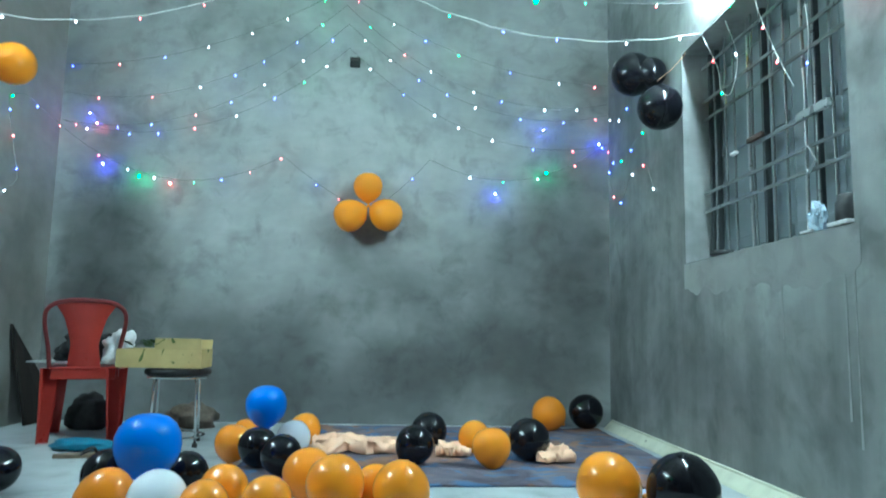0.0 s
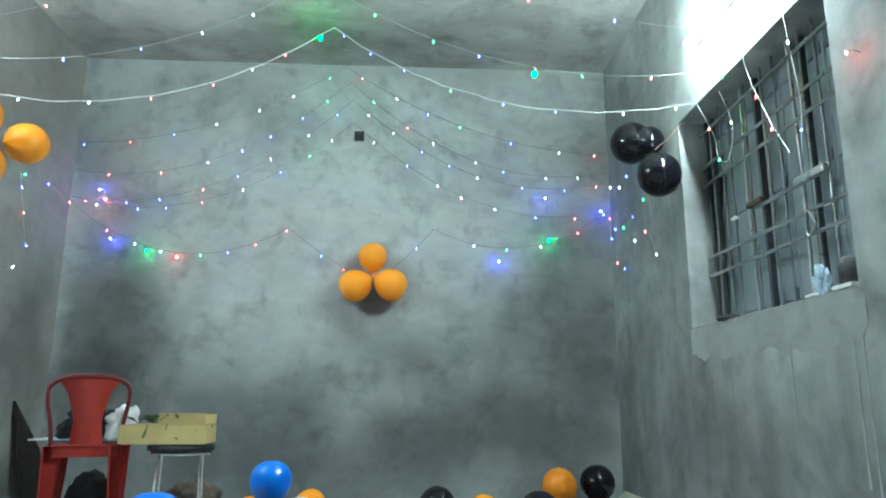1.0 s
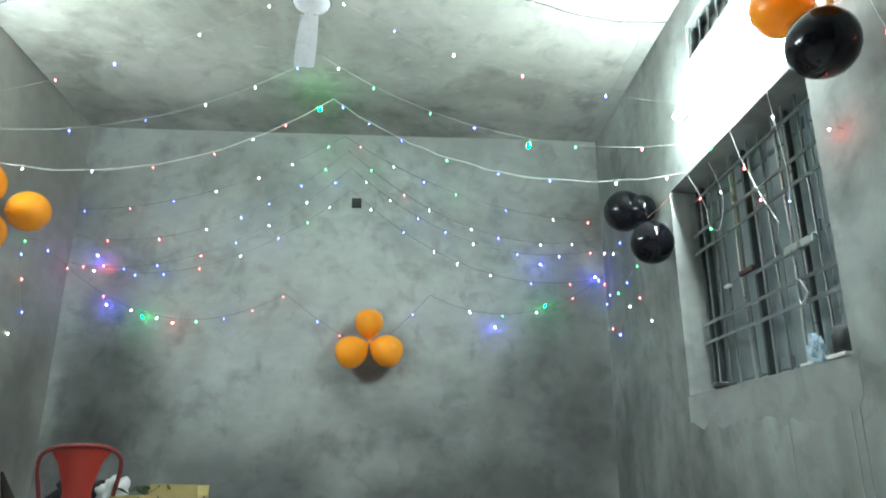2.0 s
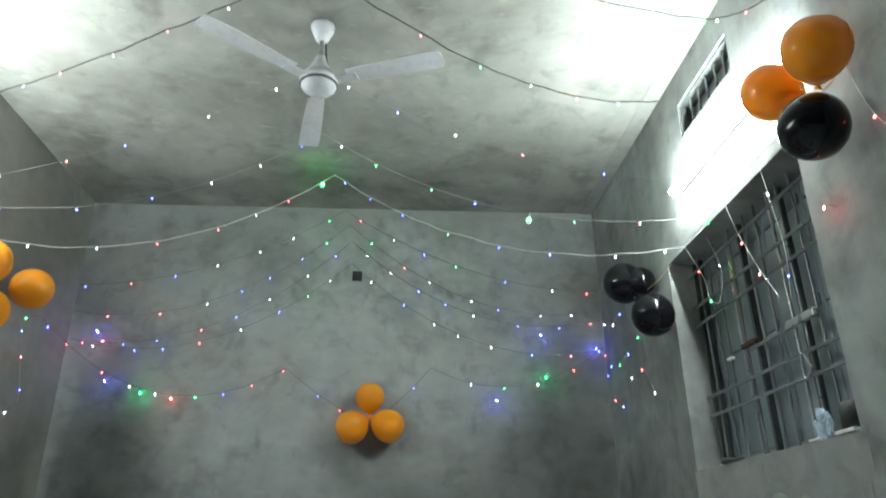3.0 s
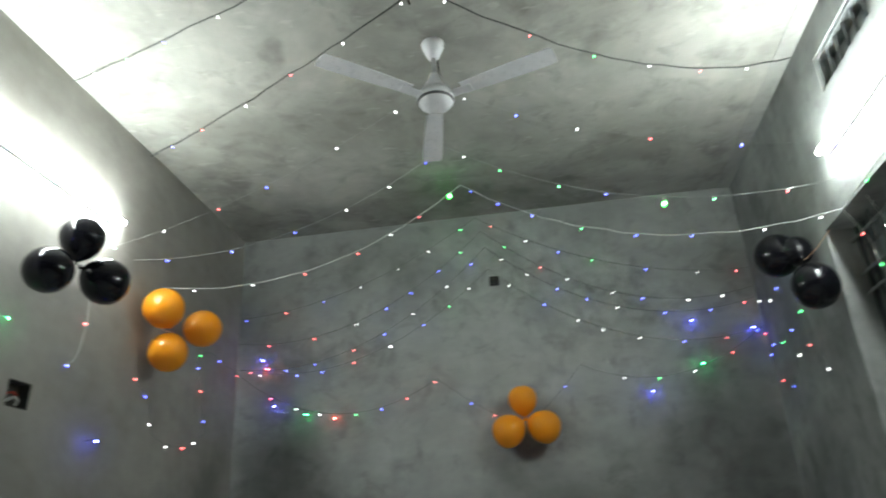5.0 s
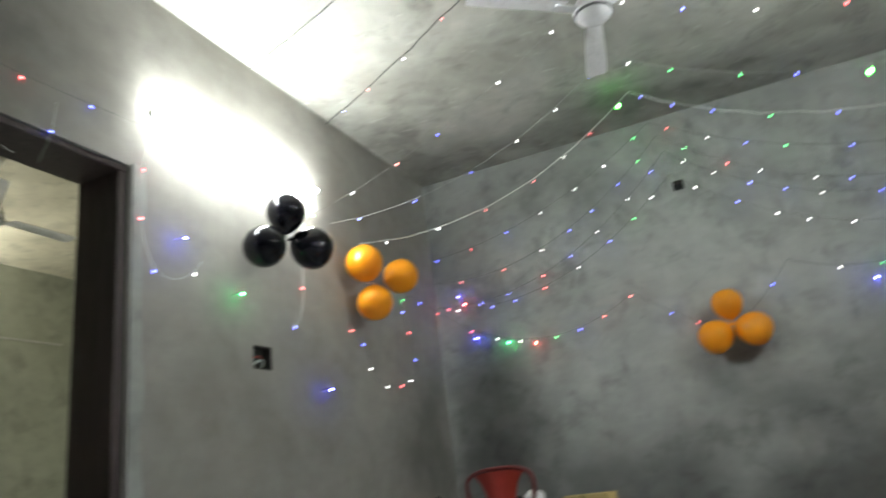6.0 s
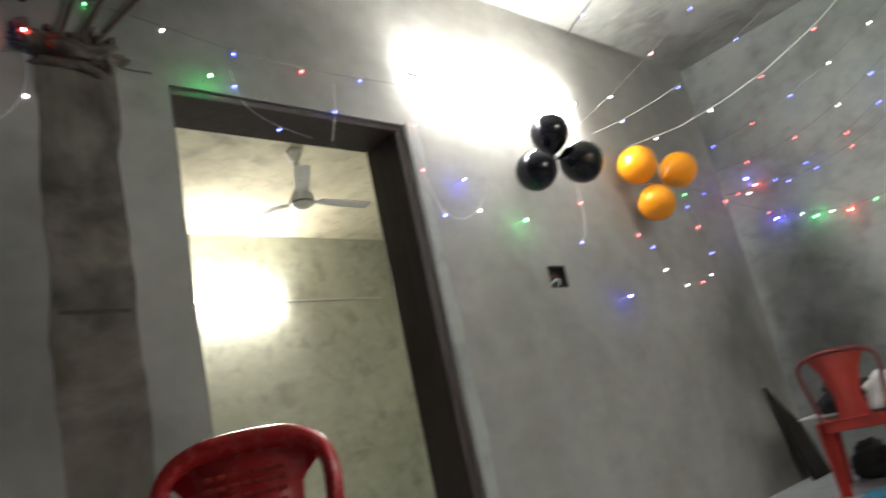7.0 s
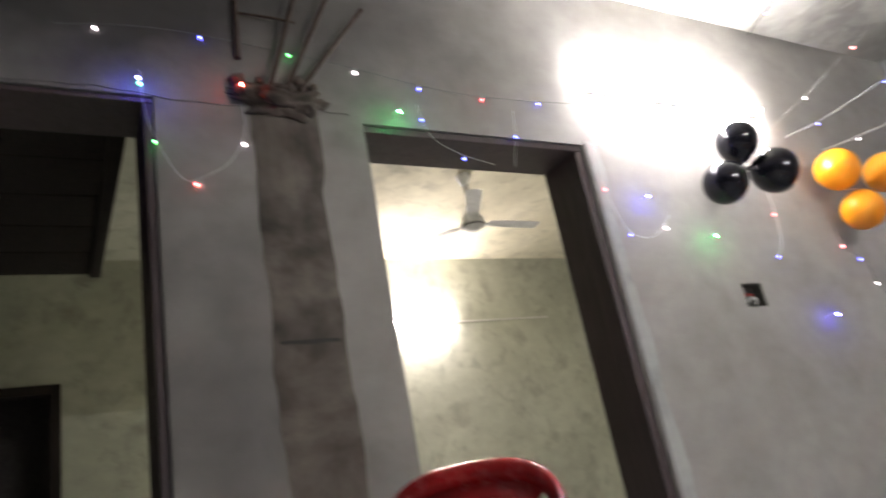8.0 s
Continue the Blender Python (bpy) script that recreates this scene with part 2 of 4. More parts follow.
def carpet_material():
    m = material("floral_mat", (0.12, 0.13, 0.18), 0.95)
    nt = m.node_tree
    base = ramp(nt, noise_node(nt, 2.6, 4, 0.6, distort=1.5), [(0.34, (0.055, 0.048, 0.068)), (0.5, (0.115, 0.10, 0.13)), (0.66, (0.19, 0.165, 0.19))])
    blue = ramp(nt, noise_node(nt, 2.8, 3, 0.5, distort=2.0, offset=(2, 3, 0)), [(0.53, grey(0.0)), (0.58, grey(0.9))])
    col = mix(nt, base, (0.07, 0.135, 0.26), blue)
    rust = ramp(nt, noise_node(nt, 3.2, 3, 0.5, distort=1.6, offset=(7, 1, 0)), [(0.55, grey(0.0)), (0.60, grey(0.8))])
    col = mix(nt, col, (0.26, 0.13, 0.07), rust)
    nt.links.new(col, nt.nodes["Principled BSDF"].inputs["Base Color"])
    bump(nt, noise_node(nt, 160.0, 2), 0.5, 0.004)
    return m


M_CARTON, M_CARPET = carton(), carpet_material()


def glow(name, color, strength):
    m = bpy.data.materials.new(name)
    m.use_nodes = True
    b = m.node_tree.nodes["Principled BSDF"]
    b.inputs["Base Color"].default_value = (0.8, 0.8, 0.8, 1)
    b.inputs["Emission Color"].default_value = (*color, 1)
    b.inputs["Emission Strength"].default_value = strength
    return m


M_TUBE = glow("tube_glow", (0.90, 1.0, 0.97), TUBE_POWER)
M_TUBEFAR = glow("tube_glow_far", (0.97, 1.0, 0.90), 205.0)
LED = {
    "white": (glow("led_white", (0.93, 0.96, 1.0), 5.0), glow("led_white_core", (0.93, 0.96, 1.0), 17.0)),
    "blue": (glow("led_blue", (0.03, 0.05, 1.0), 7.0), glow("led_blue_core", (0.10, 0.14, 1.0), 24.0)),
    "green": (glow("led_green", (0.015, 1.0, 0.12), 4.5), glow("led_green_core", (0.08, 1.0, 0.26), 17.0)),
    "red": (glow("led_red", (1.0, 0.035, 0.04), 6.0), glow("led_red_core", (1.0, 0.12, 0.12), 22.0)),
    "star": (glow("led_star", (0.012, 1.0, 0.03), 60.0), glow("led_star_core", (0.05, 1.0, 0.08), 140.0)),
}


# ---- building blocks ----
def link_mesh(name, bm, mat, parent=None, label="", smooth=False):
    me = bpy.data.meshes.new(name)
    bmesh.ops.recalc_face_normals(bm, faces=bm.faces)
    bm.to_mesh(me)
    bm.free()
    me.materials.append(mat)
    if smooth:
        for p in me.polygons:
            p.use_smooth = True
    ob = new(name, me)
    ob.parent = parent
    if label:
        ob["label"] = label
    return ob


def part(name, bm, mat, parent, label="", smooth=False):
    return link_mesh(name, bm, mat, parent, label, smooth)


def thing(name, at, label, category, group="", turn=0.0):
    e = new(name)
    e.empty_display_size = 0.1
    e.matrix_basis = pose(*at, 0, 0, turn)
    return tagged(e, label, category, group)


def structure(name, bm, mat, label, category, smooth=False):
    return tagged(link_mesh(name, bm, mat, smooth=smooth), label, category, kind="structure")


def box(bm, lo, hi, bevel=0.0):
    lo, hi = Vector(lo), Vector(hi)
    m = Matrix.LocRotScale((lo + hi) / 2, None, hi - lo)
    vs = bmesh.ops.create_cube(bm, size=1.0, matrix=m)["verts"]
    if bevel:
        es = {e for v in vs for e in v.link_edges}
        bmesh.ops.bevel(bm, geom=list(es), offset=bevel, segments=2, affect="EDGES", profile=0.5)
    return bm


def boxed(lo, hi, bevel=0.0):
    return box(bmesh.new(), lo, hi, bevel)


def tube(bm, pts, radius, n=8, closed=False):
    """A round rod along a line of points; radius may be one number or one for each point."""
    pts = [Vector(p) for p in pts]
    rad = radius if isinstance(radius, (list, tuple)) else [radius] * len(pts)
    rings, up = [], None
    for i, p in enumerate(pts):
        a = pts[i - 1] if i or closed else p
        b = pts[(i + 1) % len(pts)] if i < len(pts) - 1 or closed else p
        d = (b - a).normalized()
        if up is None:
            up = d.orthogonal().normalized()
        up = (up - d * up.dot(d)).normalized()
        side = d.cross(up)
        rings.append([bm.verts.new(p + (up * math.cos(k * math.tau / n) + side * math.sin(k * math.tau / n)) * rad[i]) for k in range(n)])
    pairs = list(zip(rings, rings[1:])) + ([(rings[-1], rings[0])] if closed else [])
    for r0, r1 in pairs:
        for k in range(n):
            bm.faces.new((r0[k], r0[(k + 1) % n], r1[(k + 1) % n], r1[k]))
    if not closed:
        bm.faces.new(rings[0][::-1])
        bm.faces.new(rings[-1])
    return bm


def lathe(bm, profile, n=24, centre=(0, 0, 0)):
    """A turned shape about z: profile of (radius, height)."""
    c = Vector(centre)
    rings = []
    for r, z in profile:
        rings.append([bm.verts.new(c + Vector((r * math.cos(k * math.tau / n), r * math.sin(k * math.tau / n), z))) for k in range(n)] if r > 1e-5 else [bm.verts.new(c + Vector((0, 0, z)))])
    for a, b in zip(rings, rings[1:]):
        for k in range(n):
            q = [a[k % len(a)], a[(k + 1) % len(a)], b[(k + 1) % len(b)], b[k % len(b)]]
            q = list(dict.fromkeys(q))
            if len(q) > 2:
                bm.faces.new(q)
    for r in (rings[0], rings[-1]):
        if len(r) > 2:
            bm.faces.new(r)
    return bm


def smooth_line(pts, steps=8):
    """A Catmull-Rom line through a few points."""
    pts = [Vector(p) for p in pts]
    out = []
    for i in range(len(pts) - 1):
        p0, p1, p2, p3 = pts[max(i - 1, 0)], pts[i], pts[i + 1], pts[min(i + 2, len(pts) - 1)]
        for k in range(steps):
            t = k / steps
            out.append(0.5 * ((2 * p1) + (p2 - p0) * t + (2 * p0 - 5 * p1 + 4 * p2 - p3) * t * t + (3 * p1 - p0 - 3 * p2 + p3) * t ** 3))
    return out + [pts[-1]]


def pierced(axis, at, thick, u0, u1, v0, v1, holes):
    """A wall across axis 'x' or 'y' from at to at + thick, with openings (u0, u1, v0, v1) that go right through it."""
    bm = bmesh.new()
    us = sorted({u0, u1, *(h[k] for h in holes for k in (0, 1))})
    vs = sorted({v0, v1, *(h[k] for h in holes for k in (2, 3))})

    def solid(i, j):
        if not (0 <= i < len(us) - 1 and 0 <= j < len(vs) - 1):
            return False
        u, v = (us[i] + us[i + 1]) / 2, (vs[j] + vs[j + 1]) / 2
        return not any(h[0] < u < h[1] and h[2] < v < h[3] for h in holes)

    def vert(d, u, v):
        return bm.verts.new((d, u, v) if axis == "x" else (u, d, v))

    for i in range(len(us) - 1):
        for j in range(len(vs) - 1):
            if not solid(i, j):
                continue
            a, b, c, d = (us[i], vs[j]), (us[i + 1], vs[j]), (us[i + 1], vs[j + 1]), (us[i], vs[j + 1])
            for w in (at, at + thick):
                bm.faces.new([vert(w, *p) for p in (a, b, c, d)])
            for p, q, n in ((a, b, (i, j - 1)), (b, c, (i + 1, j)), (c, d, (i, j + 1)), (d, a, (i - 1, j))):
                if not solid(*n):
                    bm.faces.new([vert(at, *p), vert(at, *q), vert(at + thick, *q), vert(at + thick, *p)])
    bmesh.ops.remove_doubles(bm, verts=bm.verts, dist=1e-5)
    return bm


def ragged(axis, at, proud, u, v0, v1, rag_lo, rag_hi, steps=26, seed=0, along="v"):
    """A thin coat of plaster on a wall with uneven edges: u = (low, high) across, v0 to v1 along."""
    bm = bmesh.new()
    rows = []
    for i in range(steps + 1):
        v = v0 + (v1 - v0) * i / steps
        wob = lambda k: noise.noise((v * 3.1, k, seed)) + 0.5 * noise.noise((v * 11.0, k, seed))
        a, b = u[0] + rag_lo * wob(1.7), u[1] + rag_hi * wob(7.3)
        row = []
        for d in (at, at + proud):
            for w in (a, b):
                uv = (w, v) if along == "v" else (v, w)
                row.append(bm.verts.new((d, *uv) if axis == "x" else (uv[0], d, uv[1])))
        rows.append(row)
    for r, s in zip(rows, rows[1:]):
        for p, q in ((0, 1), (1, 3), (3, 2), (2, 0)):
            bm.faces.new((r[p], r[q], s[q], s[p]))
    bm.faces.new([rows[0][k] for k in (0, 1, 3, 2)])
    bm.faces.new([rows[-1][k] for k in (0, 1, 3, 2)])
    return bm


# ---- the large structure ----
WT, ET = 0.25, 0.25
WIN = (2.175, 3.53, 1.0, 2.12)
VENT = (2.50, 3.10, 2.70, 2.90)
DOOR = (0.735, 1.82, 0.0, 2.165)
PASSAGE = (-1.30, -0.012, 0.0, 2.19)
BOXHOLE = (2.592, 2.735, 1.355, 1.475)

structure("floor", boxed((-9.6, YS - 0.2, -0.15), (XR + ET, 6.0, 0.0)), M_FLOOR, "pale grey cement floor, bare and dusty", "floor")
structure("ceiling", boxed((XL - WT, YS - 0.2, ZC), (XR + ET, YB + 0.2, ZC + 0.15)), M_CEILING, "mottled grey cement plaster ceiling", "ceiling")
structure("wall_north", boxed((XL - WT, YB, 0), (XR + ET, YB + 0.2, ZC)), M_NORTH, "bare grey cement plaster wall with damp staining and painted light falloff", "wall")
structure("unseen_wall_south", boxed((XL - WT, YS - 0.2, 0), (XR + ET, YS, ZC)), M_SOUTH, "unseen closing wall, plaster darkened to cut bounce light", "wall")
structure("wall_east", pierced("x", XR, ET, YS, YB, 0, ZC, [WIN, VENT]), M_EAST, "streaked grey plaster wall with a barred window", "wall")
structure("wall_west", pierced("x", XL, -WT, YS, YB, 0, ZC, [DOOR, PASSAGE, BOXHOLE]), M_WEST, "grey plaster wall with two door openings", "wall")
structure("ceiling_lit_band", boxed((XR - 0.10, YS, ZC - 0.006), (XR - 0.003, YB - 0.003, ZC - 0.001)), M_LITBAND, "plaster band along the ceiling edge, lamp glow put in its tone", "plaster band")

structure("plaster_patch", ragged("x", XR - 0.001, -0.0008, (0.83, 0.996), 2.15, 3.55, 0.085, 0.0, 110, 3, "u"), M_REPAIR, "pale ragged plaster patch below the window", "plaster patch")
structure("plaster_patch", ragged("x", XL + 0.001, 0.006, (1.832, 1.90), 0.0, 2.18, 0.0, 0.03, 34, 5), M_PATCH, "pale ragged plaster edge along the door frame", "plaster patch")
structure("column", ragged("x", XL + 0.001, 0.002, (0.298, 0.550), 0.0, 2.20, 0.020, 0.022, 160, 8), M_COLUMN, "raw brown-grey concrete column left unplastered", "column")
structure("plaster_ridge", ragged("x", XL + 0.001, 0.004, (2.20, 2.24), -1.4, 0.68, 0.022, 0.030, 60, 11, "u"), M_WEST, "rough plaster ridge at lintel height", "plaster ridge")

# the room behind the door
structure("ceiling_other_room", boxed((-7.1, 0.42, ZC), (XL - WT, 6.0, ZC + 0.15)), plaster("plaster_other_ceiling", (0.50, 0.47, 0.36), (0.66, 0.63, 0.50), blotch=1.6, offset=(3, 3, 3)), "cream-grey plaster ceiling of the other room", "ceiling")
structure("wall_other_west", boxed((-7.1, 0.42, 0), (-6.9, 6.0, ZC)), M_ROOM, "greenish grey plaster wall of the other room", "wall")
structure("wall_other_north", boxed((-6.9, 5.8, 0), (XL - WT, 6.0, ZC)), M_ROOM, "greenish grey plaster wall of the other room", "wall")
structure("wall_other_south", boxed((-4.2, 0.28, 0), (XL - WT, 0.42, ZC)), M_ROOM, "plaster partition between the other rooms", "wall")
# Unseen pale skin, added to bounce light onto the other room's fan.
structure("bounce_skin_other_east", pierced("x", XL - WT - 0.001, -0.012, 0.42, 5.8, 0, ZC, [DOOR]), M_ROOM, "unseen pale plaster skin added to bounce light in the other room", "wall")
# the dim hall behind the passage
structure("ceiling_hall", boxed((-7.1, YS - 0.2, ZC), (XL - WT, 0.42, ZC + 0.15)), M_HALL, "dim plaster ceiling of the hall", "ceiling")
structure("wall_hall_west", pierced("x", -6.9, -0.2, YS, 0.42, 0, ZC, [(-1.25, -0.22, 0, 2.09)]), M_HALL, "olive-grey plaster wall with a dark doorway", "wall")
# Closes the far doorway; its darkness is put in as near-black colour.
structure("wall_hall_back", boxed((-7.6, YS, 0), (-7.45, 0.42, ZC)), M_SHADOWDARK, "near-black wall standing for the unlit space past the doorway", "wall")
structure("wall_hall_south", boxed((-7.6, YS - 0.2, 0), (XL - WT, YS, ZC)), M_HALL, "olive-grey plaster wall of the hall", "wall")
structure("wall_hall_north", boxed((-8.9, 0.27, 0), (-7.1, 0.42, ZC)), M_HALL, "olive-grey plaster wall of the hall", "wall")


def door_lining(name, depth, y0, y1, z1, left, right, top, label):
    e = thing(name, (XL, y0, 0), label, "door frame")
    e["kind"] = "structure"
    w = y1 - y0
    part("jamb", boxed((-depth, 0.002, 0.002), (-0.012, left, z1 - top), 0.004), M_DOORFRAME, e)
    part("jamb", boxed((-depth, w - right, 0.002), (-0.012, w - 0.002, z1 - top), 0.004), M_DOORFRAME, e)
    part("head", boxed((-depth, 0.002, z1 - top), (-0.010, w - 0.002, z1 - 0.002), 0.004), M_DOORFRAME, e)
    return e


door_lining("door_1", WT, DOOR[0], DOOR[1], DOOR[3], 0.010, 0.046, 0.032, "dark brown wooden door frame without a leaf")
door_lining("door_2", WT, PASSAGE[0], PASSAGE[1], PASSAGE[3], 0.05, 0.03, 0.02, "dark wooden frame of an open passage")
far = thing("door_3", (-6.9, -1.25, 0), "dark wooden frame of the far doorway", "door frame")
far["kind"] = "structure"
part("jamb", boxed((-0.1, 0.96, 0), (0.02, 1.028, 2.02)), M_DARKSHADEWOOD, far)
part("jamb", boxed((-0.1, 0.002, 0), (0.02, 0.07, 2.02)), M_DARKSHADEWOOD, far)
part("head", boxed((-0.1, 0.002, 2.02), (0.02, 1.028, 2.088)), M_DARKSHADEWOOD, far)

# Underside stays dark by its near-black planks, in place of shade.
loft = thing("storage_loft", (-5.05, YS, 2.3), "plank loft slab under the hall ceiling, shade put in its colour", "loft")
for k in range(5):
    part("plank", boxed((0.003 + k * 0.34, 0, 0), (0.337 + k * 0.34, 2.49, 0.05), 0.004), M_DARKSHADEWOOD, loft)
part("beam", boxed((0, 2.49, -0.02), (1.7, 2.55, 0.12), 0.006), M_DARKSHADEWOOD, loft)


# ---- window, shutters, ventilator ----
def window():
    e = thing("window_1", (XR, WIN[0], WIN[2]), "grey iron window grille with closed shutters behind", "window")
    e["kind"] = "structure"
    w, h = WIN[1] - WIN[0], WIN[3] - WIN[2]
    # closed shutter leaves
    leaf = w / 4
    for k in range(4):
        s = part("shutter", boxed((0.205, k * leaf + 0.0015, 0.002), (0.23, (k + 1) * leaf - 0.0015, h - 0.002), 0.003), M_SHUTTER, e, "grey-green painted shutter leaf")
        for z in (0.06, h / 2, h - 0.10):
            part("rail", boxed((0.192, k * leaf + 0.02, z), (0.205, (k + 1) * leaf - 0.02, z + 0.05), 0.003), M_SHUTTER, s)
    # iron frame posts, dark and heavy, with thin worn bars between them
    for y in (0.015, 0.41, 0.80, 1.275, w - 0.02):
        part("post", boxed((0.135, y - 0.010, 0.002), (0.165, y + 0.010, h - 0.002), 0.003), M_IRONDARK, e, "dark iron frame post")
    for y, r, bright in ((0.07, 0.006, 0), (0.17, 0.006, 0), (0.27, 0.0065, 0), (0.37, 0.0065, 0), (0.45, 0.0075, 1), (0.58, 0.006, 0), (0.69, 0.006, 0), (0.86, 0.006, 0), (0.892, 0.009, 1), (1.04, 0.006, 0), (1.12, 0.006, 0), (1.235, 0.0065, 0)):
        part("bar", tube(bmesh.new(), [(0.122 + 0.006 * math.sin(y * 9), y, 0.0), (0.122, y + 0.006 * math.sin(y * 23), h * 0.5), (0.122 + 0.005 * math.cos(y * 7), y + 0.004, h)], r, 8), M_GRILLEBRIGHT if bright else M_GRILLE, e)
    for z, y0, y1 in ((0.27, 0.0, w), (0.365, 0.0, w), (0.49, 0.25, 0.83), (0.755, 0.0, w), (0.855, 0.0, w), (1.04, 0.0, w)):
        part("crossbar", boxed((0.106, y0 + 0.002, z - 0.008), (0.114, y1 - 0.002, z + 0.008), 0.002), M_GRILLE, e)
    part("latch", boxed((0.085, 0.25, 0.475), (0.108, 0.46, 0.51), 0.006), M_GRILLEBRIGHT, e, "worn steel latch plate")
    part("hinge", boxed((0.09, 0.74, 0.50), (0.112, 0.87, 0.525), 0.006), M_RUST, e, "rusty hinge knuckle")
    part("hinge", boxed((0.09, 0.98, 0.485), (0.112, 1.03, 0.50), 0.004), M_TILE, e, "pale painted hinge end")
    part("wire_tie", tube(bmesh.new(), smooth_line([(0.10, 0.36, 0.30), (0.09, 0.39, 0.36), (0.10, 0.42, 0.31), (0.095, 0.40, 0.26), (0.10, 0.36, 0.30)]), 0.005, 6), M_GRILLEBRIGHT, e)
    return e


window()
vent = thing("window_2", (XR, VENT[0], VENT[2]), "small iron-barred ventilator above the tube light", "ventilator")
vent["kind"] = "structure"
vw, vh = VENT[1] - VENT[0], VENT[3] - VENT[2]
vf = bmesh.new()
for lo, hi in (((0.01, 0, 0), (0.05, 0.02, vh)), ((0.01, vw - 0.02, 0), (0.05, vw, vh)), ((0.01, 0.02, vh - 0.02), (0.05, vw - 0.02, vh)), ((0.01, 0.02, 0), (0.05, vw - 0.02, 0.02))):
    box(vf, lo, hi, 0.002)
part("frame", vf, M_GRILLE, vent)
for k in range(1, 6):
    part("bar", tube(bmesh.new(), [(0.03, vw * k / 6, 0.02), (0.03, vw * k / 6, vh - 0.02)], 0.007, 8), M_GRILLE, vent)
part("back_plate", boxed((0.10, 0, 0), (0.115, vw, vh)), M_PATCH, vent)

# ---- tube lights ----
def tube_light(at, length, mat, label, turn=0.0, off=0.055):
    e = thing("tube_light", at, label, "tube light", "tube lights", turn)
    part("batten", boxed((0.002, -length / 2 - 0.02, -0.016), (0.022, length / 2 + 0.02, 0.016), 0.003), M_TILE, e, "white steel batten")
    for s in (-1, 1):
        part("holder", boxed((0.02, s * (length / 2 - 0.03) - 0.006, -0.010), (off - 0.012, s * (length / 2 - 0.03) + 0.006, 0.010), 0.003), M_TILE, e)
    part("tube", tube(bmesh.new(), [(off, -length / 2, 0), (off, length / 2, 0)], 0.016, 14), mat, e, "glowing white tube", True)
    return e


tube_light((XR, 2.63, 2.42), 1.16, M_TUBE, "bright white tube light on the wall above the window", 180)
tube_light((XL, 2.55, 2.47), 1.20, M_TUBE, "bright white tube light on the wall beside the door")
tube_light((-6.9, 2.62, 2.42), 1.20, M_TUBEFAR, "bright tube light on the far wall of the other room")


# ---- ceiling fans ----
def ceiling_fan(at, turn, label, drop=0.30):
    e = thing("ceiling_fan", at, label, "ceiling fan", "ceiling fans", turn)
    part("canopy", lathe(bmesh.new(), [(0.012, -0.10), (0.030, -0.095), (0.058, -0.03), (0.060, -0.008), (0.050, -0.001)], 24), M_FAN, e, "", True)
    part("rod", tube(bmesh.new(), [(0, 0, -0.09), (0, 0, -drop + 0.07)], 0.011, 12), M_FANMETAL, e, "steel down rod", True)
    part("lower_cup", lathe(bmesh.new(), [(0.016, -drop + 0.150), (0.024, -drop + 0.145), (0.036, -drop + 0.105), (0.066, -drop + 0.055), (0.080, -drop + 0.036)], 24), M_FAN, e, "", True)
    part("motor", lathe(bmesh.new(), [(0.0, -drop + 0.045), (0.06, -drop + 0.040), (0.084, -drop + 0.026), (0.094, -drop + 0.006), (0.094, -drop - 0.014), (0.080, -drop - 0.038), (0.046, -drop - 0.056), (0.0, -drop - 0.061)], 32), M_FAN, e, "", True)
    part("ring", lathe(bmesh.new(), [(0.088, -drop - 0.016), (0.0955, -drop - 0.018), (0.0925, -drop - 0.026), (0.084, -drop - 0.028)], 32), M_RINGGREY, e, "dark grey trim ring", True)
    part("cable", tube(bmesh.new(), smooth_line([(0.014, -0.02, -0.09), (0.016, -0.03, -drop + 0.15), (0.03, -0.05, -drop + 0.09), (0.05, -0.072, -drop + 0.02)]), 0.004, 6), M_BLACKVINYL, e, "black supply cable")
    for k in range(3):
        a = radians(120 * k)
        rot = Matrix.Rotation(a, 4, "Z")
        arm = boxed((0.085, -0.028, -drop - 0.006), (0.20, 0.028, -drop - 0.001), 0.002)
        bmesh.ops.transform(arm, matrix=rot, verts=arm.verts)
        b = part("blade_arm", arm, M_FAN, e)
        bl = bmesh.new()
        rows = []
        for i in range(13):
            r = 0.15 + 0.475 * (i / 11 if i < 11 else (0.985, 1.0)[i - 11])
            hw = 0.042 + 0.014 * math.sin(i / 12 * 1.9)
            hw *= (1.0, 0.93, 0.62)[max(0, i - 10)]
            rows.append([bl.verts.new((r, s * hw, -drop + 0.006 + s * -0.004 + c + (0.003 if abs(s) < 0.5 else 0))) for s, c in ((-1, 0), (0, 0), (1, 0), (1, 0.0035), (0, 0.0035), (-1, 0.0035))])
        for p, q in zip(rows, rows[1:]):
            for j in range(6):
                bl.faces.new((p[j], p[(j + 1) % 6], q[(j + 1) % 6], q[j]))
        bl.faces.new(rows[0])
        bl.faces.new(rows[-1])
        bmesh.ops.transform(bl, matrix=rot, verts=bl.verts)
        part("blade", bl, M_FAN, e)
    return e


ceiling_fan((-1.105, 2.775, ZC), 101, "white three-blade ceiling fan at rest", 0.345)
ceiling_fan((-5.05, 2.52, ZC), 91, "white ceiling fan in the other room", 0.42)


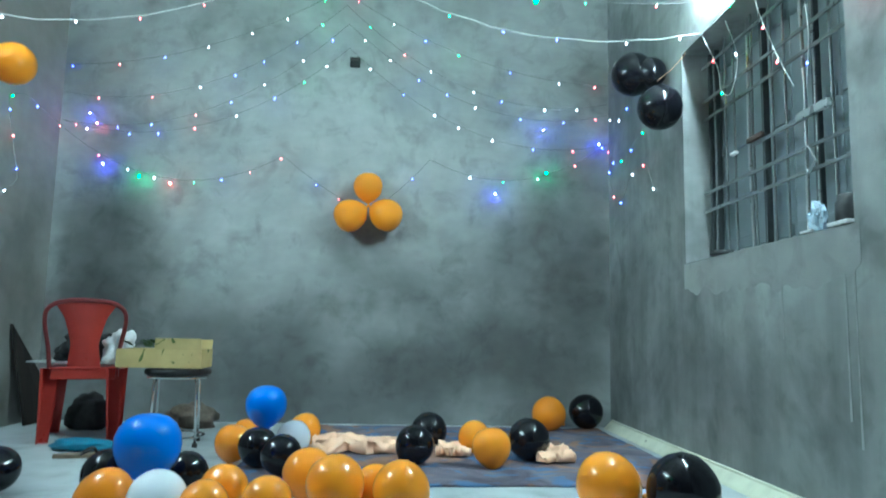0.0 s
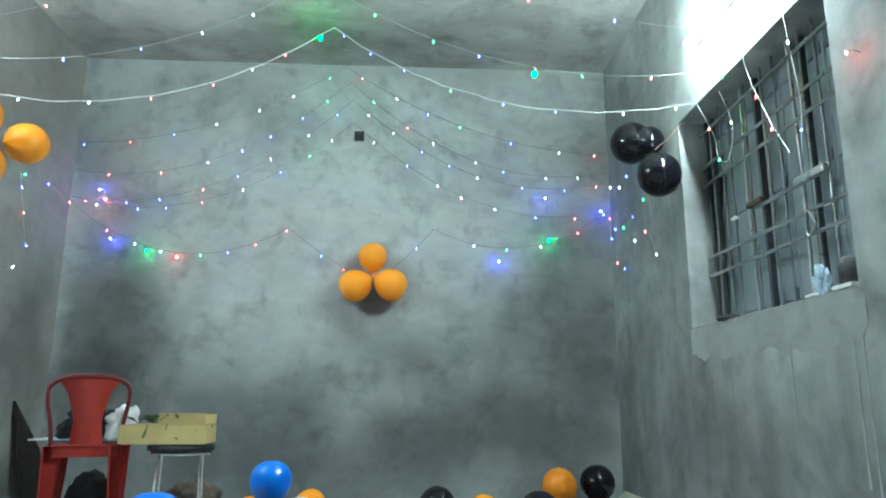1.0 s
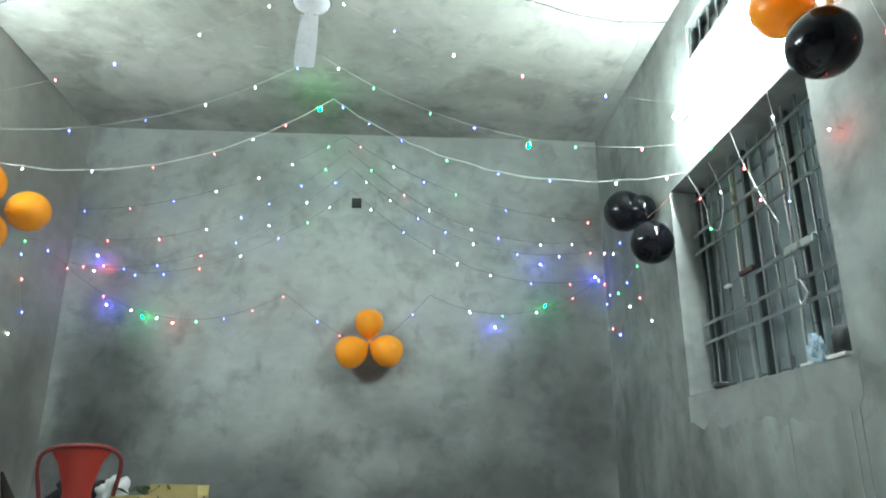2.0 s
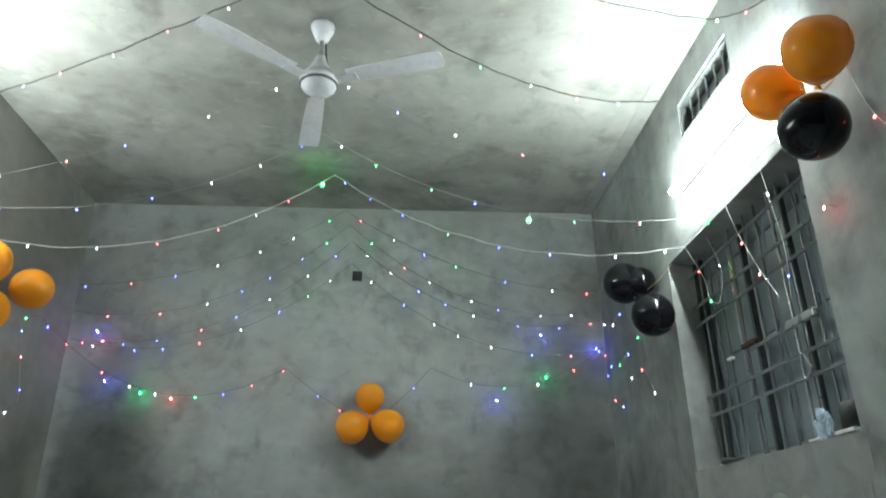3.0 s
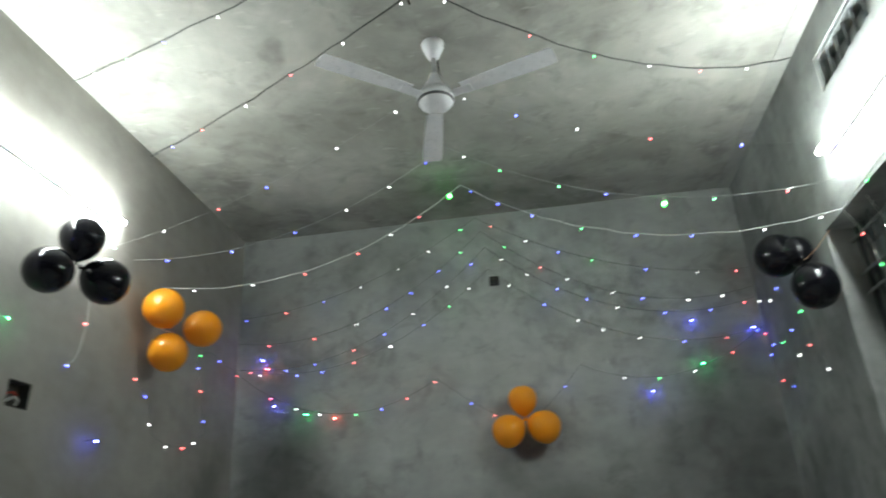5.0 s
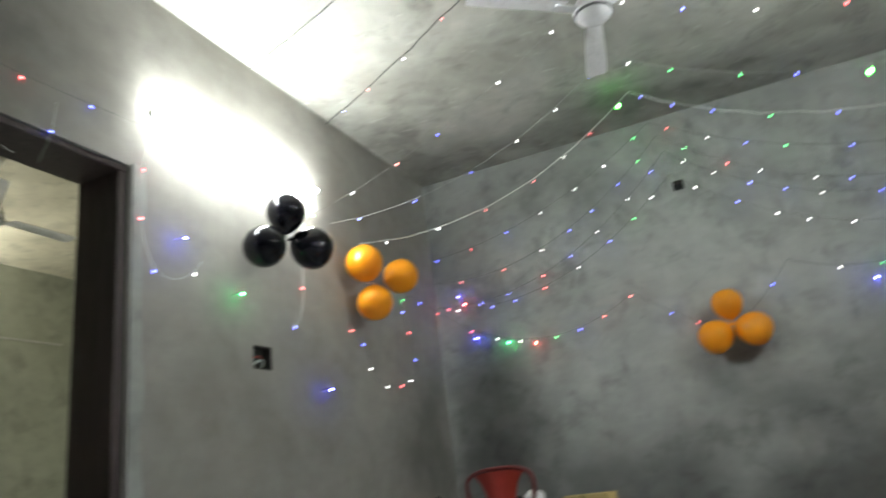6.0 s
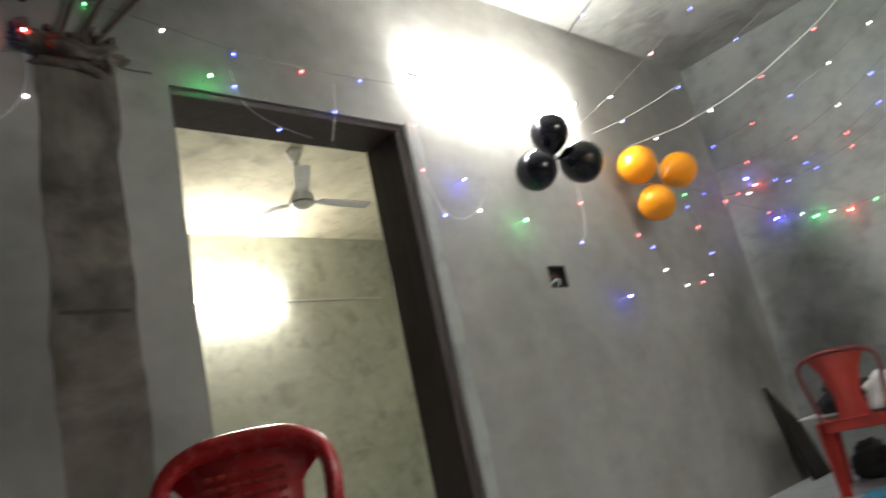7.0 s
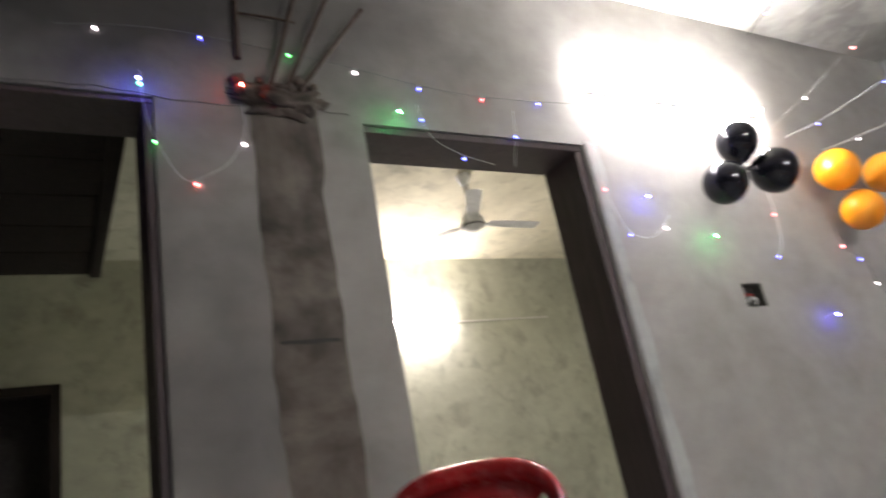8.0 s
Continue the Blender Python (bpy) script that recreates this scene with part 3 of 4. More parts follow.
# ---- chairs ----
def chair(at, turn, mat, label, woven=False, grow=(1, 1, 1)):
    """A moulded plastic chair that faces -y in its own frame, its back at +y."""
    e = thing("plastic_chair", at, label, "chair", "plastic chairs", turn)
    e.scale = grow
    seat = bmesh.new()
    n = 10
    grid = []
    for i in range(n + 1):
        row = []
        for j in range(n + 1):
            u, v = i / n * 2 - 1, j / n * 2 - 1
            w = 0.215 - 0.02 * (v + 1) / 2
            row.append((w * u, 0.20 * v, 0.41 - 0.018 * (1 - u * u) * (1 - v * v) - (0.012 if v < -0.9 else 0)))
        grid.append(row)
    top = [[seat.verts.new(p) for p in r] for r in grid]
    low = [[seat.verts.new((p[0], p[1], p[2] - 0.012)) for p in r] for r in grid]
    for i in range(n):
        for j in range(n):
            seat.faces.new((top[i][j], top[i + 1][j], top[i + 1][j + 1], top[i][j + 1]))
            seat.faces.new((low[i][j], low[i][j + 1], low[i + 1][j + 1], low[i + 1][j]))
    for k in range(n):
        for a, b in (((k, 0), (k + 1, 0)), ((k, n), (k + 1, n)), ((0, k), (0, k + 1)), ((n, k), (n, k + 1))):
            seat.faces.new((top[a[0]][a[1]], top[b[0]][b[1]], low[b[0]][b[1]], low[a[0]][a[1]]))
    part("seat", seat, mat, e, "", True)
    part("apron", boxed((-0.19, 0.17, 0.34), (0.19, 0.19, 0.405), 0.006), mat, e)
    part("apron", boxed((-0.20, -0.20, 0.35), (0.20, -0.18, 0.40), 0.006), mat, e)
    for sx in (-1, 1):
        part("apron", boxed((sx * 0.197 - 0.008, -0.18, 0.35), (sx * 0.197 + 0.008, 0.17, 0.40), 0.005), mat, e)
        for sy in (-1, 1):
            leg = bmesh.new()
            x0, y0 = sx * 0.188, sy * 0.175
            pts = [(x0 + sx * 0.010, y0 + sy * 0.030, 0.0), (x0 + sx * 0.004, y0 + sy * 0.012, 0.2), (x0, y0, 0.40)]
            rings = []
            for (x, y, z), s in zip(pts, (0.032, 0.043, 0.054)):
                rings.append([leg.verts.new((x + a * s, y + b * s * 0.8, z)) for a, b in ((-1, -0.7), (-0.7, -1), (0.7, -1), (1, -0.7), (1, 0.7), (0.7, 1), (-0.7, 1), (-1, 0.7))])
            for p, q in zip(rings, rings[1:]):
                for k in range(5):
                    leg.faces.new((p[k], p[(k + 1) % 8], q[(k + 1) % 8], q[k]))
            leg.faces.new(rings[0])
            leg.faces.new(rings[-1])
            part("leg", leg, mat, e)

    def lean(z):
        return 0.185 + (z - 0.40) * 0.26

    hoop = [(-0.195, lean(0.40), 0.40), (-0.208, lean(0.52), 0.52), (-0.232, lean(0.65), 0.65), (-0.218, lean(0.725), 0.725), (-0.14, lean(0.765), 0.765), (0, lean(0.775), 0.775),
            (0.14, lean(0.765), 0.765), (0.218, lean(0.725), 0.725), (0.232, lean(0.65), 0.65), (0.208, lean(0.52), 0.52), (0.195, lean(0.40), 0.40)]
    part("back_frame", tube(bmesh.new(), smooth_line(hoop, 6), 0.0135 if not woven else 0.024, 10), M_RIM if not woven else mat, e, "darker red rim of the backrest", True)
    sp = bmesh.new()
    rows = []
    for i in range(31):
        z = 0.40 + 0.365 * i / 30
        f = i / 30
        hw = (0.098 - 0.05 * f if f < 0.35 else 0.0805 + 0.075 * ((f - 0.35) / 0.65) ** 1.3) if not woven else (0.152 if f < 0.78 else 0.152 + 0.062 * min(1.0, (f - 0.78) / 0.12))
        bow = 0.02 * math.sin(f * math.pi)
        hw = hw + (0.03 * max(0.0, (f - 0.78) / 0.22) if not woven else 0.0)
        rows.append([sp.verts.new((hw * s, lean(z) + bow * (1 - s * s) + c, z)) for s, c in ((-1, -0.005), (0, -0.005), (1, -0.005), (1, 0.005), (0, 0.005), (-1, 0.005))])
    for p, q in zip(rows, rows[1:]):
        for j in range(6):
            sp.faces.new((p[j], p[(j + 1) % 6], q[(j + 1) % 6], q[j]))
    sp.faces.new(rows[0])
    sp.faces.new(rows[-1])
    bk = part("backrest", sp, mat, e, "", True)
    if woven:
        for k in range(13):
            z = 0.46 + 0.021 * k
            for c in range(7):
                x = -0.10 + c * 0.0333
                part("slot", boxed((x - 0.012, lean(z) - 0.0085 + 0.02 * math.sin((z - 0.40) / 0.365 * math.pi) * (1 - (x / 0.14) ** 2), z), (x + 0.012, lean(z) - 0.003 + 0.02 * math.sin((z - 0.40) / 0.365 * math.pi) * (1 - (x / 0.14) ** 2), z + 0.010), 0.003), M_RED, bk)
    return e


chair((-2.395, 4.14, 0), 198, M_RED, "red moulded plastic chair facing the wall, piled with things", False, (0.84, 1, 0.97))
chair((-2.010, 0.274, 0), 51, M_REDDARK, "glossy dark red plastic chair with a slotted back", True, (0.76, 1.08, 1.062))


# ---- balloons ----
KNOT_PROFILE = [(0.0, -0.572), (0.030, -0.575), (0.025, -0.59), (0.055, -0.615), (0.06, -0.63), (0.0, -0.635)]


def balloon_mesh(name, mat, knot=False):
    bm = bmesh.new()
    prof = [(0.0, 0.500), (0.16, 0.485), (0.30, 0.43), (0.42, 0.32), (0.485, 0.17), (0.50, 0.03), (0.480, -0.10), (0.43, -0.23), (0.345, -0.345), (0.235, -0.445), (0.125, -0.515), (0.05, -0.552), (0.028, -0.575), (0.0, -0.577)]
    lathe(bm, KNOT_PROFILE if knot else prof, 12 if knot else 28)
    bmesh.ops.recalc_face_normals(bm, faces=bm.faces)
    me = bpy.data.meshes.new(name)
    bm.to_mesh(me)
    bm.free()
    me.materials.append(mat)
    for p in me.polygons:
        p.use_smooth = True
    return me


BALLOON = {k: balloon_mesh("balloon_" + k, m) for k, m in (("orange", M_ORANGE), ("shaded_orange", M_ORANGESHADED), ("black", M_BLACK), ("blue", M_BLUE), ("white", M_WHITE))}

KNOTS = {k: balloon_mesh("knot_" + k, m, True) for k, m in (("orange", M_ORANGE), ("shaded_orange", M_ORANGESHADED), ("black", M_BLACK), ("blue", M_BLUE), ("white", M_WHITE))}


def balloon(colour, at, size, knot=(0, 0, -1), label="", group="balloons on the floor"):
    """A balloon of that width; knot: the way its knot points."""
    ob = new("balloon", BALLOON[colour])
    q = Vector((0, 0, -1)).rotation_difference(Vector(knot).normalized())
    ob.matrix_basis = Matrix.LocRotScale(at, q, (size, size, size))
    tie = new("knot", KNOTS[colour])
    tie.parent = ob
    return tagged(ob, label or "glossy %s latex balloon lying on the floor" % colour, "balloon", group)


NEAR_BALLOONS = [
    # colour, x, y, z, width, way of the knot
    ("orange", 0.100, 2.467, 0.111, 0.217, (0.9, 0.1, -0.3)),
    ("black", 0.307, 2.348, 0.119, 0.234, (-0.5, 0.5, -0.6)),
    ("black", -1.655, 2.640, 0.091, 0.178, (-0.6, 0.5, -0.4)),
    ("black", -1.410, 2.770, 0.079, 0.154, (0.7, 0.3, -0.4)),
    ("blue", -1.496, 2.576, 0.204, 0.226, (0.05, 0.0, -1)),
    ("shaded_orange", -1.531, 2.323, 0.089, 0.175, (-0.8, -0.2, -0.2)),
    ("white", -1.355, 2.270, 0.092, 0.178, (0.2, -0.8, -0.3)),
    ("orange", -1.200, 2.470, 0.083, 0.162, (0.3, 0.7, -0.5)),
    ("orange", -1.215, 2.262, 0.080, 0.150, (-0.5, -0.6, -0.3)),
    ("orange", -0.950, 2.660, 0.096, 0.188, (-0.2, 0.7, -0.5)),
    ("orange", -0.832, 2.445, 0.104, 0.196, (0.2, -0.6, -0.5)),
    ("orange", -0.610, 2.415, 0.098, 0.188, (0.6, 0.3, -0.4)),
    ("orange", -1.030, 2.300, 0.081, 0.159, (0.1, -0.8, -0.3)),
    ("orange", -0.700, 2.590, 0.076, 0.148, (0.3, 0.6, -0.2)),
]
FAR_BALLOONS = [
    ("shaded_orange", 0.345, 4.610, 0.113, 0.218, (0.6, 0.3, -0.4)),
    ("black", 0.610, 4.700, 0.118, 0.226, (0.3, 0.4, -0.6)),
    ("black", 0.018, 3.530, 0.104, 0.204, (0.5, 0.5, -0.4)),
    ("orange", -0.197, 3.322, 0.097, 0.180, (0.1, -0.2, -0.9)),
    ("orange", -0.232, 3.720, 0.086, 0.166, (0.6, 0.6, -0.5)),
    ("black", -0.553, 3.372, 0.094, 0.182, (-0.5, -0.2, -0.8)),
    ("black", -0.462, 3.860, 0.097, 0.190, (0.4, 0.6, -0.5)),
    ("shaded_orange", -1.388, 3.382, 0.092, 0.168, (-0.2, 0.2, -0.9)),
    ("shaded_orange", -1.420, 3.800, 0.076, 0.148, (-0.4, 0.2, -0.8)),
    ("black", -1.248, 3.250, 0.096, 0.174, (0.1, 0.3, -0.9)),
    ("black", -1.112, 3.070, 0.092, 0.172, (0.5, -0.2, -0.6)),
    ("white", -1.144, 3.610, 0.086, 0.168, (0.3, 0.3, -0.7)),
    ("orange", -1.130, 3.920, 0.088, 0.170, (0.4, 0.2, -0.8)),
    ("blue", -1.270, 3.520, 0.250, 0.198, (0.0, 0.0, -1)),
    ("black", -2.097, 2.754, 0.084, 0.164, (-0.5, 0.4, -0.5)),
]
for colour, x, y, z, w, k in NEAR_BALLOONS + FAR_BALLOONS:
    balloon(colour, (x, y, z), w, k, "glossy blue balloon standing up among the others" if colour == "blue" else "")


def cluster(name, centre, spots, label, nail=None):
    """Balloons tied together at their knots on a wall. spots: colour, place, width."""
    made = [balloon(colour, p, w, Vector(centre) - Vector(p), label, name) for colour, p, w in spots]
    if nail:
        cord = part("cord", tube(bmesh.new(), [Vector(centre), (Vector(centre) + Vector(nail)) / 2 - Vector((0, 0, 0.012)), Vector(nail)], 0.002, 6), M_PEACH, made[0], "thin peach cord to a nail")
        cord.matrix_parent_inverse = made[0].matrix_basis.inverted()


KNOT = Vector((-0.876, YB - 0.12, 1.468))
cluster("balloons on the north wall", KNOT, [("orange", KNOT + Vector((-0.006, -0.015, 0.128)), 0.198), ("orange", KNOT + Vector((-0.118, -0.015, -0.068)), 0.222), ("orange", KNOT + Vector((0.120, -0.015, -0.058)), 0.222)], "orange balloon tied in a group of three on the wall")
cluster("black balloons by the window", (0.73, 3.64, 2.01), [("black", Vector((0.67, 3.84, 2.12)), 0.25), ("black", Vector((0.69, 3.50, 1.82)), 0.235), ("black", Vector((0.74, 3.75, 2.10)), 0.17)], "black balloon tied in a group beside the window", (XR - 0.004, 3.47, 2.10))
cluster("balloons above the window", (0.75, 1.87, 2.11), [("orange", Vector((0.695, 1.75, 2.195)), 0.225), ("orange", Vector((0.685, 2.02, 2.215)), 0.215), ("black", Vector((0.69, 1.85, 1.96)), 0.23)], "balloon tied in a mixed group above the window", (XR - 0.004, 1.86, 2.17))
cluster("orange balloons on the west wall", (-2.89, 3.66, 1.97), [("orange", Vector((-2.86, 3.49, 2.06)), 0.235), ("orange", Vector((-2.82, 3.88, 2.05)), 0.235), ("orange", Vector((-2.86, 3.58, 1.83)), 0.225)], "orange balloon tied in a group on the wall", (XL + 0.004, 3.68, 2.04))
cluster("black balloons on the west wall", (-2.89, 2.72, 2.04), [("black", Vector((-2.87, 2.71, 2.17)), 0.21), ("black", Vector((-2.88, 2.54, 1.945)), 0.215), ("black", Vector((-2.84, 2.88, 2.01)), 0.235)], "black balloon tied in a group below the tube light", (XL + 0.004, 2.74, 2.12))


# ---- fairy lights ----
def led_mesh(name, mat, core, r, socket=True):
    """A small lamp that hangs from its wire: a socket above, a coloured cap and the hot middle."""
    bm = bmesh.new()
    top = -r * 2.2 if socket else 0.0
    lathe(bm, [(0.0, top), (r * 0.8, top - r * 0.3), (r, top - r * 0.9), (r, top - r * 1.9), (r * 0.85, top - r * 2.3), (r * 0.4, top - r * 2.9), (0.0, top - r * 3.1)], 8)
    for f in bm.faces:
        z = f.calc_center_median().z
        f.material_index = 1 if top - r * 2.0 < z < top - r * 0.8 else 0
    if socket:
        glowing = set(bm.faces)
        lathe(bm, [(0.0, 0.003), (r * 0.45, 0.002), (r * 0.6, top * 0.4), (r * 0.6, top - r * 0.15), (0.0, top - r * 0.15)], 8)
        for f in set(bm.faces) - glowing:
            f.material_index = 2
    bmesh.ops.recalc_face_normals(bm, faces=bm.faces)
    me = bpy.data.meshes.new(name)
    bm.to_mesh(me)
    bm.free()
    for m in (mat, core, M_SOCKET):
        me.materials.append(m)
    return me


LEDS = {k: led_mesh("bulb_" + k, *m, 0.010 if k == "star" else 0.0042) for k, m in LED.items()}
rng = random.Random(7)
TONES = ["white", "white", "white", "blue", "blue", "green", "red", "red", "blue", "green"]


def sagging(a, b, sag, n=22):
    a, b = Vector(a), Vector(b)
    return [a + (b - a) * (i / n) - Vector((0, 0, sag * 4 * (i / n) * (1 - i / n))) for i in range(n + 1)]


def fairy_string(lines, mat, label, step=0.30, start=0.12, star=(), radius=0.0016):
    """A string of small lamps: lines of points; a lamp hangs every step metres."""
    e = thing("fairy_light_string", lines[0][0], label, "fairy lights", "strings of fairy lights")
    o = Vector(lines[0][0])
    count = 0
    for line in lines:
        pts = [Vector(p) - o for p in line]
        if radius > 0.0022:
            pts = [p + 0.010 * noise.noise_vector(p * 9.0 + Vector((radius * 900, 0, 0))) if 0 < i < len(pts) - 1 else p for i, p in enumerate(pts)]
        part("wire", tube(bmesh.new(), pts, radius, 6), mat, e)
        due = start
        for p, q in zip(pts, pts[1:]):
            d = (q - p).length
            while due <= d:
                at = p + (q - p) * (due / d)
                tone = "star" if count in star else rng.choice(TONES)
                b = new("bulb", LEDS[tone])
                b.parent = e
                b.matrix_basis = pose(at.x, at.y, at.z - radius, rng.uniform(-25, 25), rng.uniform(-25, 25), 0)
                count += 1
                due += step * rng.uniform(0.75, 1.25)
            due -= d
    return e


HOOK2, HOOK3, HOOK4, HOOK5 = (-1.09, 2.36, 3.075), (-1.194, 3.76, 3.075), (-1.159, 4.30, 3.075), (-1.176, 3.11, 3.08)
fairy_string([sagging((-1.08, 1.95, 3.075), (XL + 0.02, 2.63, 3.07), 0.03), sagging((-1.08, 1.95, 3.075), (XR - 0.015, 2.60, 3.075), 0.12), sagging((XR - 0.015, 2.60, 3.075), (XR - 0.015, 1.60, 2.62), 0.10)], M_WIREBACKLIT, "fairy light string across the ceiling, backlit dark put in its colour", 0.33, 0.12, (), 0.0036)
fairy_string([sagging(HOOK2, (XL + 0.01, 3.41, 3.06), 0.035), sagging(HOOK2, (XR - 0.01, 3.31, 3.08), 0.22)], M_WIREBACKLIT, "fairy light string slung under the fan, backlit dark put in its colour", 0.36, 0.12, (), 0.0036)
fairy_string([sagging(HOOK5, (XL + 0.02, 3.07, 2.28), 0.114), sagging(HOOK5, (XR - 0.01, 2.59, 2.13), 0.163)], M_WIREPALE, "thin fairy light string hung behind the fan", 0.36, 0.24, (), 0.0007)
fairy_string([sagging(HOOK3, (XL + 0.02, 3.35, 2.33), 0.203), sagging(HOOK3, (XR - 0.01, 3.22, 2.27), 0.216)], M_WIREPALE, "pale fairy light string from ceiling to walls", 0.33, 0.16, (10,), 0.0014)
fairy_string([sagging(HOOK4, (XL + 0.02, 3.69, 2.28), 0.238), sagging(HOOK4, (XR - 0.01, 3.25, 2.116), 0.248)], M_WIREWHITE, "white fairy light string swagged across the room", 0.32, 0.10, (0,), 0.0024)
YW = YB - 0.035
for apex, left, right, sags, step, start in (
    ((-1.12, 3.06), 2.42, 2.42, (0.15, 0.165), 0.31, 0.14),
    ((-1.08, 2.94), 2.22, 2.28, (0.26, 0.275), 0.29, 0.22),
    ((-1.06, 2.80), 2.02, 2.20, (0.28, 0.275), 0.26, 0.16),
    ((-1.05, 2.62), 2.02, 1.98, (0.29, 0.275), 0.25, 0.20),
):
    top = (apex[0], YW, apex[1])
    fairy_string([sagging(top, (XL + 0.03, YW, left), sags[0]), sagging(top, (XR - 0.02, YW, right), sags[1])], M_WIREDIM, "fairy light string on the stained wall, dim light put in its colour", step, start)
fairy_string([sagging((XL + 0.05, YW, 1.96), (-1.48, YW, 1.82), 0.26), sagging((-1.48, YW, 1.82), (-0.98, YW, 1.48), 0.02), sagging((-0.80, YW, 1.50), (-0.46, YW, 1.83), 0.02), sagging((-0.46, YW, 1.83), (XR - 0.03, YW, 1.98), 0.20)], M_WIREDIM, "low fairy light string running behind the balloons", 0.24, 0.30)

# strings dangling on the walls
fairy_string([smooth_line([(XR - 0.012, 1.79, 2.17), (XR - 0.012, 1.76, 2.04), (XR - 0.012, 1.72, 1.92), (XR - 0.012, 1.66, 1.82)])], M_WIREWHITE, "white fairy light wire hanging below mixed balloons", 0.20, 0.25, (), 0.0014)
fairy_string([smooth_line([(XR - 0.012, 3.25, 2.11), (XR + 0.05, 3.22, 1.93), (XR + 0.04, 3.17, 1.80), (XR + 0.04, 3.07, 1.75), (XR + 0.05, 3.02, 1.90), (XR + 0.02, 3.06, 2.09)])], M_WIREWHITE, "white fairy light wire looped at the window corner", 0.26, 0.14, (), 0.0018)
fairy_string([smooth_line([(XR - 0.012, 2.76, 2.13), (XR + 0.01, 2.74, 1.98), (XR + 0.02, 2.68, 1.84), (XR + 0.02, 2.62, 1.73), (XR + 0.02, 2.52, 1.58)])], M_WIREWHITE, "white fairy light wire hanging over the window", 0.26, 0.22, (), 0.0017)
fairy_string([smooth_line([(XR - 0.012, 2.42, 2.14), (XR + 0.02, 2.44, 1.95), (XR + 0.03, 2.43, 1.75), (XR + 0.03, 2.46, 1.55)])], M_WIREWHITE, "white fairy light wire hanging over the window", 0.30, 0.12, (), 0.0015)
fairy_string([sagging((XR - 0.012, 3.25, 2.115), (XR - 0.012, 2.10, 2.20), 0.01)], M_WIREWHITE, "white fairy light wire along the window head", 0.5, 0.3, (), 0.0024)
for loop in (
    [(4.82, 2.20), (4.68, 2.10), (4.43, 2.12), (4.10, 2.16), (3.90, 2.12)],
    [(4.82, 2.00), (4.80, 1.88), (4.55, 1.80), (4.23, 1.85), (3.95, 1.92), (3.75, 1.94)],
    [(4.82, 1.85), (4.79, 1.71), (4.60, 1.52), (4.45, 1.56), (4.33, 1.66), (4.08, 1.66), (3.94, 1.48)],
):
    fairy_string([smooth_line([(XR - 0.015, y, z) for y, z in loop])], M_WIREDIM, "thin fairy light string drooping on the streaked wall", 0.22, 0.06, (), 0.0012)
fairy_string([smooth_line([(XL + 0.02, 3.50, 1.80), (XL + 0.015, 3.52, 1.66), (XL + 0.015, 3.68, 1.58), (XL + 0.015, 3.74, 1.40), (XL + 0.015, 4.05, 1.36), (XL + 0.015, 4.36, 1.48), (XL + 0.015, 4.32, 1.66), (XL + 0.02, 4.22, 1.88), (XL + 0.02, 4.20, 1.98)])], M_WIREDIM, "thin fairy light string looped below the balloons", 0.20, 0.12)
fairy_string([smooth_line([(XL + 0.02, 4.20, 1.98), (XL + 0.02, 4.40, 2.04), (XL + 0.03, 4.62, 2.0), (XL + 0.05, 4.80, 1.97)])], M_WIREDIM, "thin fairy light string near the room corner", 0.22, 0.05)
fairy_string([smooth_line([(XL + 0.02, 1.93, 2.42), (XL + 0.015, 1.86, 2.05), (XL + 0.015, 1.92, 1.77), (XL + 0.015, 2.03, 1.70), (XL + 0.015, 2.15, 1.74), (XL + 0.015, 2.23, 1.82)])], M_WIREWHITE, "white fairy light wire looped beside the door", 0.30, 0.25, (), 0.0011)
fairy_string([smooth_line([(XL + 0.02, 3.02, 1.98), (XL + 0.015, 3.02, 1.80), (XL + 0.015, 2.98, 1.66), (XL + 0.015, 2.90, 1.60)])], M_WIREWHITE, "white fairy light wire hanging below black balloons", 0.24, 0.12, (), 0.0012)
fairy_string([smooth_line([(XL + 0.012, 0.98, 2.27), (XL + 0.012, 1.02, 2.13), (XL + 0.010, 1.14, 2.06), (XL + 0.012, 1.30, 2.02)])], M_WIREWHITE, "pale fairy light wire over the door head", 0.22, 0.06, (), 0.0010)
fairy_string([smooth_line([(XL + 0.012, 1.46, 2.30), (XL + 0.012, 1.44, 2.16), (XL + 0.010, 1.40, 2.02)])], M_WIREWHITE, "pale fairy light wire over the door head", 0.24, 0.12, (), 0.0010)
fairy_string([smooth_line([(XL + 0.012, -0.05, 2.28), (XL + 0.012, -0.03, 2.08), (XL + 0.012, 0.06, 1.89), (XL + 0.012, 0.14, 1.90), (XL + 0.012, 0.23, 1.97), (XL + 0.012, 0.28, 2.09), (XL + 0.02, 0.27, 2.24)])], M_WIREWHITE, "pale fairy light wire looped beside the column", 0.26, 0.04, (), 0.0011)
fairy_string([smooth_line([(XL + 0.012, -0.30, 2.42), (XL + 0.012, 0.05, 2.46), (XL + 0.012, 0.6, 2.42), (XL + 0.012, 1.2, 2.35), (XL + 0.012, 1.9, 2.38)])], M_WIREDIM, "thin fairy light wire along the lintel", 0.34, 0.12, (), 0.0012)


def wall_led(colour, at, wall):
    """A lamp that sticks out of a wall on its wire end and tints the plaster; wall: the way to the wall."""
    b = new("fairy_light", GLOWS[colour])
    b.matrix_basis = pose(*at)
    tagged(b, "small %s fairy light shining on the plaster" % colour, "fairy light", "fairy lights against the wall")
    part("wire_end", tube(bmesh.new(), [(0, 0, 0.001), Vector(wall) * 0.5 + Vector((0, 0, 0.008)), Vector(wall)], 0.0012, 6), M_WIREDIM, b)


